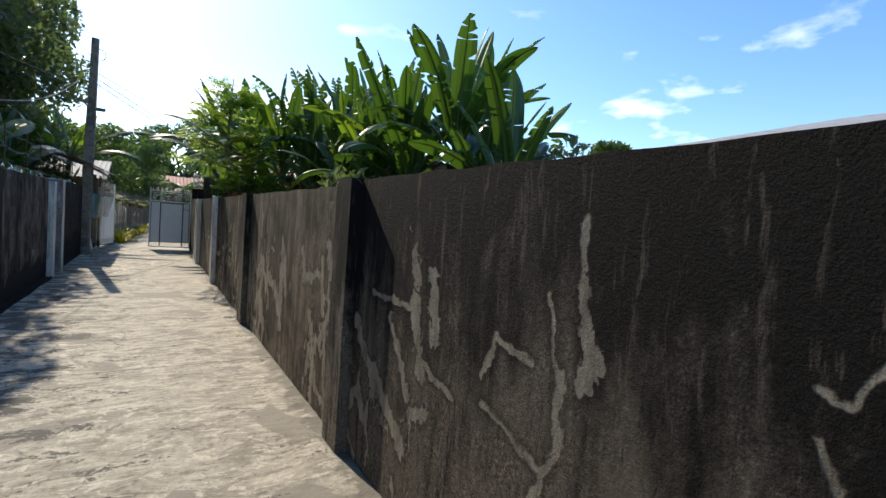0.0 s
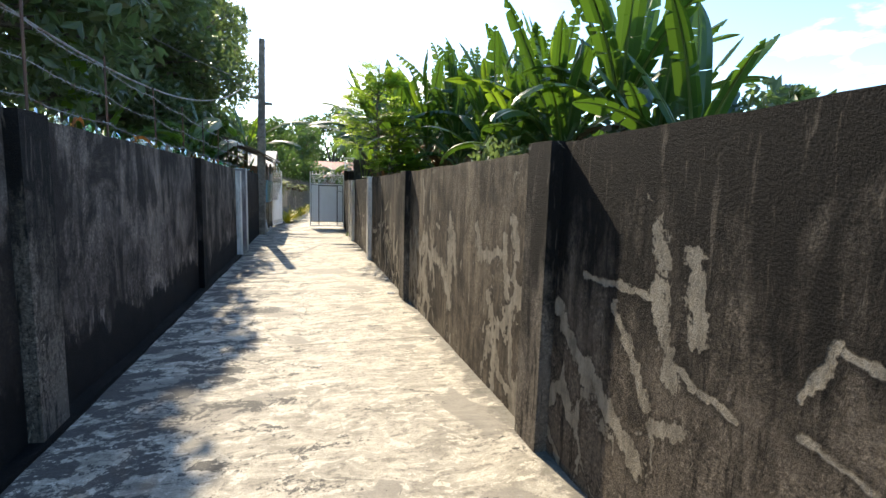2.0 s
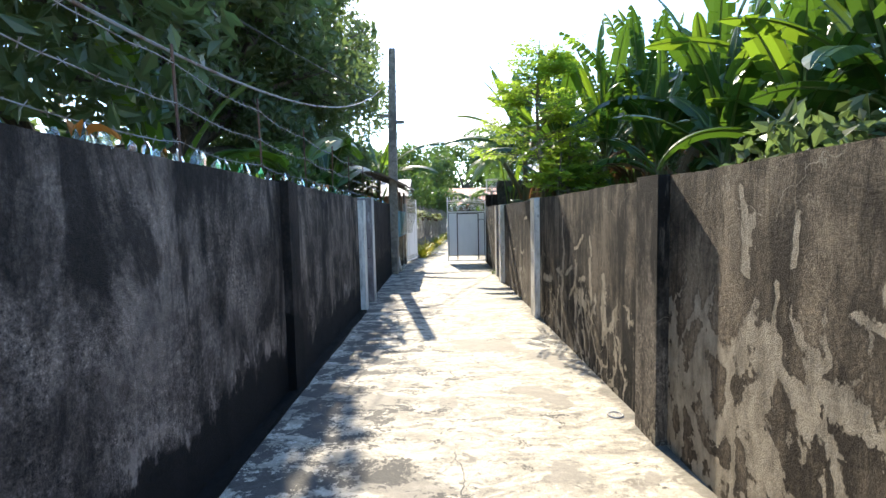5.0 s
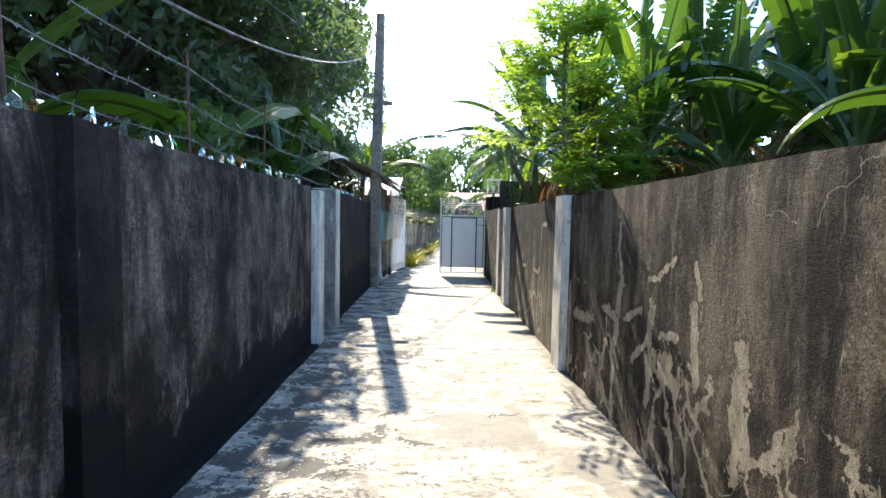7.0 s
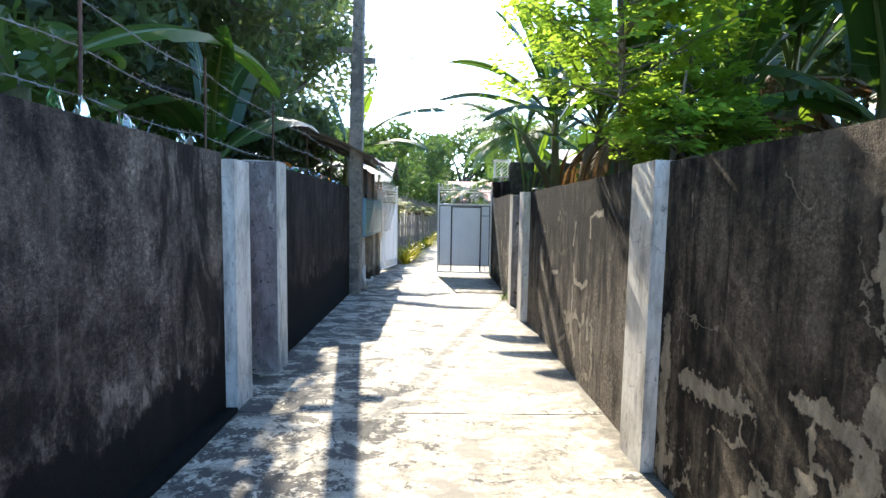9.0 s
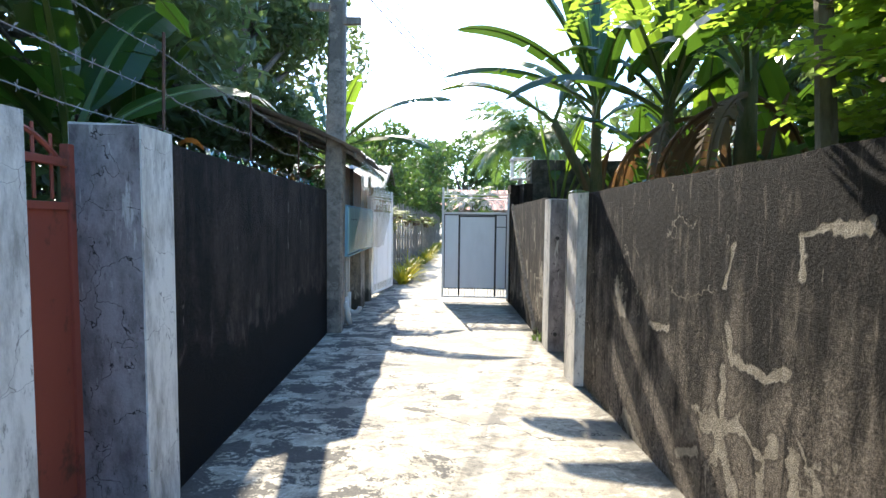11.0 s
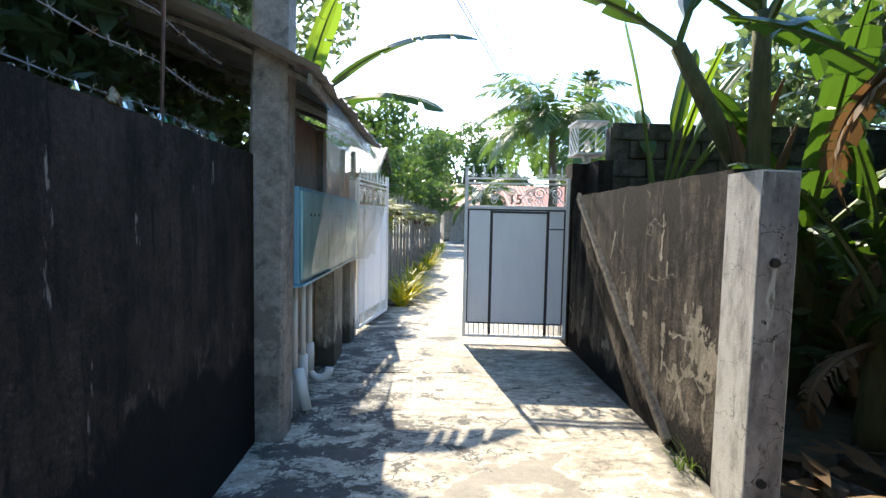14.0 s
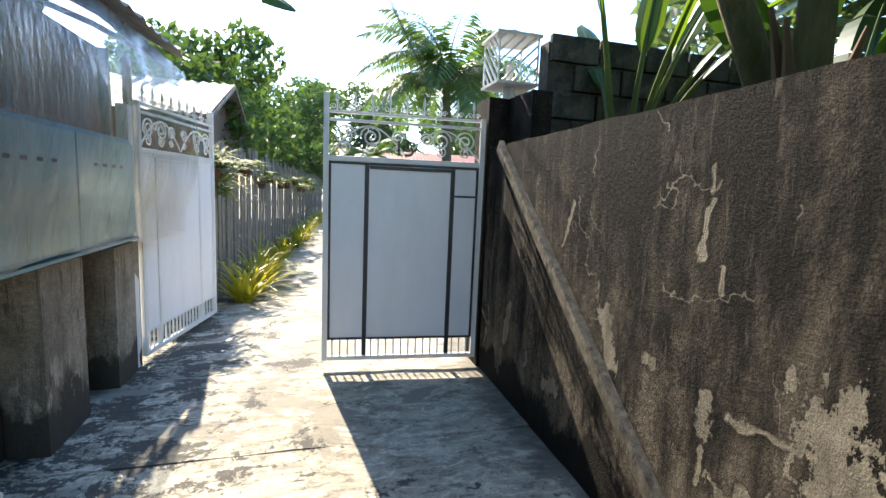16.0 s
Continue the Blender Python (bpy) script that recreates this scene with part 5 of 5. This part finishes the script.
def palm(x, y, h, n, ln, label, seed):
    ob = thing("coconut_palm", (x, y, -0.05), label, "palm tree")
    r = random.Random(seed)
    part("trunk", MB().tube([(x, y, -0.05), (x + 0.1, y, h * 0.5), (x, y, h)], [0.2, 0.15, 0.12], 9), "green_bark", ob)
    for k in range(n):
        a, e = k * 2.4 + r.uniform(-0.2, 0.2), radians(r.uniform(-5, 80))
        p, pts = Vector((x, y, h)), []
        for i in range(13):
            d = Vector((math.cos(a) * math.cos(e), math.sin(a) * math.cos(e), math.sin(e)))
            pts.append((p.copy(), d))
            p = p + d * (ln / 12)
            e -= radians(9)
        mb = MB().tube([q for q, _ in pts], [0.03 * (1 - i / 14) for i in range(13)], 4)
        w = Vector((-math.sin(a), math.cos(a), 0))
        for i in range(3, 66):
            s = i / 66 * 12
            q, d = pts[int(s)]
            q = q + d * (s - int(s)) * (ln / 12)
            wl_ = 0.75 * math.sin(math.pi * min(1, 0.18 + 0.8 * i / 66)) * ln / 3.0
            for sd in (-1, 1):
                tip = q + w * sd * wl_ * 0.8 + d * wl_ * 0.45 - Vector((0, 0, wl_ * r.uniform(0.25, 0.6)))
                mid = q.lerp(tip, 0.5) + Vector((0, 0, 0.05))
                mb.add([q, mid + d * 0.03, tip, mid - d * 0.03], [(0, 1, 2, 3)])
        part("frond", mb, "palm", ob)
    return ob


palm(3.6, 29.0, 4.7, 34, 3.3, "coconut palm with drooping fronds behind the gate", 61)
palm(1.55, 31.0, 2.3, 12, 1.8, "short coconut palm behind the gate", 62)

# slim conifer
cf = thing("conifer", (8.6, 40, -0.05), "slim tiered conifer rising behind the palms", "tree")
mb, lf = MB().tube([(8.6, 40, -0.05), (8.6, 40, 10.3)], [0.18, 0.015], 7), MB()
for k in range(16):
    h = 3.5 + k * 0.42
    for j in range(7):
        a = j * 0.9 + k * 0.5
        ln = 2.1 * (1 - k / 17) + 0.25
        e = Vector((8.6 + math.cos(a) * ln, 40 + math.sin(a) * ln, h + 0.35 * ln))
        mb.tube([(8.6, 40, h), e], [0.03, 0.008], 4, False)
        for i in range(10):
            c = Vector((8.6, 40, h)).lerp(e, 0.25 + 0.075 * i)
            for q in (-1, 1):
                w = Vector((-math.sin(a) * q, math.cos(a) * q, 0.2)) * 0.26
                lf.add([c, c + w * 0.5 + Vector((0, 0, 0.06)), c + w, c + w * 0.5 - Vector((0, 0, 0.06))], [(0, 1, 2, 3)])
part("trunk", mb, "bark", cf)
part("crown", lf, "far_leaf", cf)


# ---- houses ----
def tin_roof(ob, name, a, b, c, d, n, mat, wave=0.012):
    """Corrugated sheet over the quad a-b (eaves) and d-c (ridge)."""
    a, b, c, d = map(Vector, (a, b, c, d))
    nm = (b - a).cross(d - a).normalized()
    mb = MB()
    for i in range(n * 4 + 1):
        t = i / (n * 4)
        off = nm * (wave * math.cos(i * math.pi / 2))
        p, q = a.lerp(b, t) + off, d.lerp(c, t) + off
        mb.v += [tuple(p), tuple(q), tuple(p - nm * 0.012), tuple(q - nm * 0.012)]
    for i in range(n * 4):
        k = i * 4
        mb.f += [(k, k + 4, k + 5, k + 1), (k + 2, k + 3, k + 7, k + 6), (k, k + 2, k + 6, k + 4), (k + 1, k + 5, k + 7, k + 3)]
    return part(name, mb, mat, ob)


rh = thing("house", (4.5, 47, -0.05), "low house with a faded red tin roof closing the lane", "house")
part("wall", MB().box(0.6, 12.5, 45.4, 52, -0.05, 2.55), "low_wall", rh)
tin_roof(rh, "roof", (0.0, 44.6, 2.45), (13.0, 44.6, 2.45), (13.0, 49, 4.2), (0.0, 49, 4.2), 46, "red_roof")
for x in (2.2, 5.0, 8.4):
    w = part("window", MB().box(x, x + 1.3, 45.33, 45.39, 1.0, 2.1), "black", rh)
    part("frame", MB().box(x - 0.06, x + 1.36, 45.34, 45.37, 2.103, 2.17), "white", w)
    part("sill", MB().box(x - 0.06, x + 1.36, 45.28, 45.38, 0.92, 0.997), "white", w)
part("door", MB().box(1.0, 1.85, 45.33, 45.39, 0.0, 2.05), "wood", rh)

lh = thing("house", (-3.0, 25, -0.05), "small house with a pale corrugated tin roof beside the lane", "house")
part("wall", MB().box(-6.4, -1.85, 23.2, 26.9, -0.05, 2.50), "ply", lh)
tin_roof(lh, "roof", (-6.8, 22.7, 2.42), (-1.55, 22.7, 2.42), (-1.55, 24.9, 3.25), (-6.8, 24.9, 3.25), 30, "tin")
tin_roof(lh, "roof", (-1.55, 27.3, 2.42), (-6.8, 27.3, 2.42), (-6.8, 24.9, 3.25), (-1.55, 24.9, 3.25), 30, "tin")
part("gable", MB().add([(-1.85, 23.2, 2.503), (-1.85, 26.9, 2.503), (-1.85, 24.9, 3.18), (-1.90, 23.2, 2.503), (-1.90, 26.9, 2.503), (-1.90, 24.9, 3.18)], [(0, 1, 2), (5, 4, 3), (0, 3, 4, 1), (1, 4, 5, 2), (2, 5, 3, 0)]), "ply", lh)
for y0, y1 in ((22.7, 24.9), (27.3, 24.9)):
    part("bargeboard", MB().tube([(-1.56, y0, 2.37), (-1.56, y1, 3.20)], 0.04, 4), "wood", lh)

gh = thing("house", (9.0, 1.0, -0.05), "low house with a grey tin roof behind the garden wall", "house")
part("wall", MB().box(4.4, 12.5, -9.0, 2.3, -0.05, 2.35), "low_wall", gh)
tin_roof(gh, "roof", (3.9, 2.72, 2.415), (3.9, -9.5, 2.415), (8.5, -9.5, 3.56), (8.5, 2.72, 3.56), 60, "tin", 0.004)
part("fascia", MB().box(3.91, 3.93, -9.4, 2.68, 2.355, 2.397), "wood", gh)
bh = thing("house", (7.0, 24, -0.05), "grey-roofed shed behind the block wall", "house")
part("wall", MB().box(4.0, 10.0, 21.5, 27, -0.05, 2.7), "low_wall", bh)
tin_roof(bh, "roof", (3.6, 21.0, 2.85), (10.4, 21.0, 2.85), (10.4, 24.5, 3.75), (3.6, 24.5, 3.75), 40, "tin")

# ---- fence and planting along the lane past the gate ----
fe = thing("lane_fence", (-1.3, 21, 0), "tall grey weathered board fence along the lane", "fence")
y = 20.95
while y < 43:
    w = rng.uniform(0.16, 0.22)
    x = -1.40 + lane_x(y) + rng.uniform(-0.015, 0.015)
    h = 1.95 + rng.uniform(-0.12, 0.10)
    part("board", MB().box(x - 0.012, x + 0.012, y, y + w, -0.02, h), "wood", fe)
    y += w + rng.uniform(0.006, 0.02)
for z in (0.5, 1.6):
    part("rail", MB().box(-0.03, 0.03, 0, 1, 0, 0.08, Matrix(((1, 0.075 * 22, 0, -1.45 + 0.04), (0, 22, 0, 20.95), (0, 0, 1, z), (0, 0, 0, 1)))), "wood", fe)


def strap_plant(name, x, y, z, n, ln, mat, label, group, droop=1.2, width=0.03, bare=None):
    ob = thing(name, (x, y, z), label, "plant", group)
    mb = MB()
    for k in range(n):
        a, e = rng.uniform(0, 6.283), rng.uniform(0.5, 1.45)
        p, l = Vector((x + rng.uniform(-0.06, 0.06), y + rng.uniform(-0.06, 0.06), z)), ln * rng.uniform(0.6, 1.1)
        w = Vector((-math.sin(a), math.cos(a), 0)) * width
        row = []
        for i in range(6):
            row.append((p - w * (1 - i / 5.5), p + w * (1 - i / 5.5)))
            p = p + Vector((math.cos(a) * math.cos(e), math.sin(a) * math.cos(e), math.sin(e))) * (l / 5)
            e -= droop / 5 * (0.5 + i * 0.4)
        for (a0, a1), (b0, b1) in zip(row, row[1:]):
            mb.add([a0, a1, b1, b0], [(0, 1, 2, 3)])
    part("leaves", mb, mat, ob)
    return ob


for k in range(26):
    y = 21.3 + k * 0.62 + rng.uniform(-0.2, 0.2)
    strap_plant("strap_leaf_plant", -1.10 + lane_x(y) + rng.uniform(-0.08, 0.10), y, -0.02, 44, rng.uniform(0.5, 0.8) + (0.25 if k < 3 else 0), "yellow" if k < 7 or rng.random() < 0.65 else "lime", "yellow strap-leaf plant at the foot of the fence", "plants along the fence")
for k in range(12):
    y = 21.5 + k * 1.25 + rng.uniform(-0.3, 0.3)
    pot = thing("hanging_fern", (-1.33 + lane_x(y), y, 1.35), "lime green fern in a pot hung on the fence", "plant", "ferns on the fence")
    z = rng.uniform(1.35, 1.75)
    pot.location.z = z
    part("pot", MB().tube([(-1.30 + lane_x(y), y, z - 0.10), (-1.30 + lane_x(y), y, z + 0.03)], [0.06, 0.085], 9), "rust", pot)
    mb = MB()
    for j in range(40):
        a, l = rng.uniform(0, 6.283), rng.uniform(0.28, 0.55)
        c = Vector((-1.28 + lane_x(y), y, z + 0.03))
        for i in range(7):
            t = (i + 1) / 7
            q = c + Vector((math.cos(a) * l * t, math.sin(a) * l * t, 0.35 * l * math.sin(t * 2.6) - 0.5 * l * t * t))
            w = Vector((-math.sin(a), math.cos(a), 0)) * 0.06 * (1.1 - t)
            u = Vector((math.cos(a), math.sin(a), -0.3)) * 0.03
            mb.add([q - w, q + u, q + w, q - u], [(0, 1, 2, 3)])
    part("fronds", mb, "lime", pot)

mb = MB()
fern = thing("fern_clump", (-1.27, 21.5, 1.2), "large feathery lime green fern clump on the fence", "plant")
for j in range(150):
    a, e, l = rng.uniform(0, 6.283), rng.uniform(-0.6, 1.2), rng.uniform(0.25, 0.5)
    c = Vector((-1.27, 21.5, 1.55)) + Vector((rng.uniform(-0.05, 0.12), rng.uniform(-0.2, 0.2), rng.uniform(-0.25, 0.3)))
    for i in range(8):
        t = (i + 1) / 8
        q = c + Vector((math.cos(a) * l * t * math.cos(e), math.sin(a) * l * t * math.cos(e), l * t * math.sin(e) - 0.45 * l * t * t))
        w = Vector((-math.sin(a), math.cos(a), 0.2)) * 0.05 * (1.1 - t)
        u = Vector((math.cos(a), math.sin(a), -0.3)) * 0.022
        mb.add([q - w, q + u, q + w, q - u], [(0, 1, 2, 3)])
part("fronds", mb, "lime", fern)

# ---- broken glass and barbed wire on the left wall ----
def shard_mesh(seed):
    r = random.Random(seed)
    h, w = r.uniform(0.045, 0.10), r.uniform(0.02, 0.045)
    mb = MB().add([(-w, -0.004, -0.02), (w, -0.004, -0.02), (w * 0.8, -0.004, h * 0.6), (w * r.uniform(-0.5, 0.5), -0.004, h), (-w * 0.7, -0.004, h * 0.5),
                   (-w, 0.004, -0.02), (w, 0.004, -0.02), (w * 0.8, 0.008, h * 0.6), (w * r.uniform(-0.5, 0.5), 0.006, h), (-w * 0.7, 0.008, h * 0.5)],
                  [(4, 3, 2, 1, 0), (5, 6, 7, 8, 9), (0, 1, 6, 5), (1, 2, 7, 6), (2, 3, 8, 7), (3, 4, 9, 8), (4, 0, 5, 9)])
    return mb


shards = {}
for wall_ob, ya, yb, top, n in ((wl1, 1.2, 11.4, 1.905, 120), (wl2, 12.7, 16.4, 1.925, 52)):
    for k in range(n):
        key = (rng.randrange(5), rng.choice(["glass_clear"] * 5 + ["glass_green", "glass_green", "glass_brown"]))
        if key in shards:
            s = new("glass_shard", shards[key])
        else:
            s = part("glass_shard", shard_mesh(key[0] + 90), key[1], at=(0, 0, 0))
            shards[key] = s.data
        s.parent = wall_ob
        sy = rng.uniform(ya, yb)
        s.matrix_basis = pose(rng.uniform(-1.87, -1.79) + (0.05 if wall_ob is wl2 else 0.0095 * (sy - 2)), sy, top, rng.uniform(-15, 15), rng.uniform(-15, 15), rng.uniform(0, 180))

bw = thing("barbed_wire_fence", (-1.82, 4.0, 1.9), "rusty barbed wire on thin iron rods above the glass-topped wall", "barbed wire")
rods = [1.4, 2.7, 4.0, 5.2, 6.55, 7.8, 9.1, 10.4, 11.6, 13.0, 14.3, 15.7]
for y in rods:
    part("rod", MB().tube([(-1.82, y, 1.85), (-1.82 + rng.uniform(-0.02, 0.02), y + rng.uniform(-0.03, 0.03), 2.58)], 0.009, 6), "rust", bw)
for z in (2.03, 2.25, 2.48):
    mb = MB()
    pts = []
    for y0, y1 in zip([0.0] + rods, rods + [16.5]):
        pts += hang((-1.82, y0, z), (-1.82, y1, z), 0.03, 7)[:-1]
    pts = [p + Vector((rng.uniform(-0.006, 0.006), 0, rng.uniform(-0.006, 0.006))) for p in pts]
    mb.tube(pts, 0.0035, 4)
    for p, q in zip(pts, pts[1:]):
        for t in (0.25, 0.75):
            c = p.lerp(q, t)
            for _ in range(2):
                v = Vector((rng.uniform(-1, 1), rng.uniform(-0.4, 0.4), rng.uniform(-1, 1))).normalized() * 0.024
                mb.tube([c - v, c + v], 0.0022, 3)
    part("strand", mb, "wire", bw)

# ---- rubble in the gap, drain, scraps ----
for k in range(46):
    x, y, r_ = rng.uniform(1.25, 3.2), rng.uniform(14.2, 16.4), rng.uniform(0.05, 0.13)
    if x < 1.4 and not 14.85 < y < 15.55:
        continue
    mb = MB()
    bm = bmesh.new()
    bmesh.ops.create_icosphere(bm, subdivisions=1, radius=r_)
    for v in bm.verts:
        v.co *= rng.uniform(0.7, 1.15)
        v.co.z *= 0.65
    mb.add([v.co + Vector((x, y, -0.05 + r_ * 0.45)) for v in bm.verts], [[v.index for v in f.verts] for f in bm.faces])
    bm.free()
    tagged(part("rubble_stone", mb, "block", at=(x, y, -0.05)), "broken lump of grey concrete in the wall gap", "rubble", "rubble in the gap")
dr = thing("drain_cover", (1.02, 7.25, 0), "small round metal drain cover in the concrete", "drain")
part("ring", MB().tube([(1.0 + 0.055 * math.cos(a), 7.3 + 0.055 * math.sin(a), 0.006) for a in [k * math.pi / 8 for k in range(17)]], 0.008, 5, False), "tin", dr)
for k in range(4):
    part("slot_bar", MB().tube([(0.965 + k * 0.024, 7.26, 0.006), (0.965 + k * 0.024, 7.34, 0.006)], 0.004, 4), "tin", dr)

# dry leaf litter and a tuft of weed
mb = MB()
for k in range(90):
    x, y, a, l = rng.uniform(1.35, 3.0), rng.uniform(14.3, 16.3), rng.uniform(0, 6.283), rng.uniform(0.12, 0.34)
    if x < 1.45 and not 14.85 < y < 15.55:
        continue
    u, w = Vector((math.cos(a), math.sin(a), 0)) * l, Vector((-math.sin(a), math.cos(a), 0)) * l * 0.22
    c = Vector((x, y, rng.uniform(0.0, 0.10)))
    lift = Vector((0, 0, rng.uniform(0.02, 0.10)))
    mb.add([c - u * 0.5, c - w + lift * 0.5, c + w + lift * 0.5, c + u * 0.5 + lift], [(0, 1, 3, 2)])
tagged(part("leaf_litter", mb, "dry", at=(2.0, 15.2, 0)), "brown dead banana leaves littering the wall gap", "leaf litter", kind="stuff")
strap_plant("weed_tuft", 1.11, 16.15, 0.0, 26, 0.22, "weed", "small green weed at the foot of the wall", "", 0.9, 0.006)

# dead leaves caught on the glass-topped wall
for y, a, l in ((5.83, 20, 0.15), (5.70, 110, 0.09), (4.55, 60, 0.08), (9.6, 140, 0.13), (13.15, 35, 0.16), (14.7, 100, 0.14)):
    x = -1.80 + (0.0095 * (y - 2.0) if y < 12 else 0.05)
    u, w = Vector((math.cos(radians(a)), math.sin(radians(a)), 0.1)) * l, Vector((-math.sin(radians(a)), math.cos(radians(a)), 0)) * l * 0.3
    c = Vector((x, y, 1.915 if y < 12 else 1.935))
    mb = MB()
    for i in range(6):
        t = i / 5
        half = w * math.sin(math.pi * (0.08 + 0.84 * t))
        mid = c + u * (t - 0.5) + Vector((0, 0, 0.05 * math.sin(math.pi * t)))
        mb.v += [tuple(mid - half + Vector((0, 0, 0.025))), tuple(mid), tuple(mid + half + Vector((0, 0, 0.025)))]
    for i in range(5):
        k = i * 3
        mb.f += [(k, k + 1, k + 4, k + 3), (k + 1, k + 2, k + 5, k + 4)]
    tagged(part("dead_leaf", mb, "amber", at=c), "curled orange-brown dead leaf caught on the wall top", "leaf", "dead leaves on the wall")
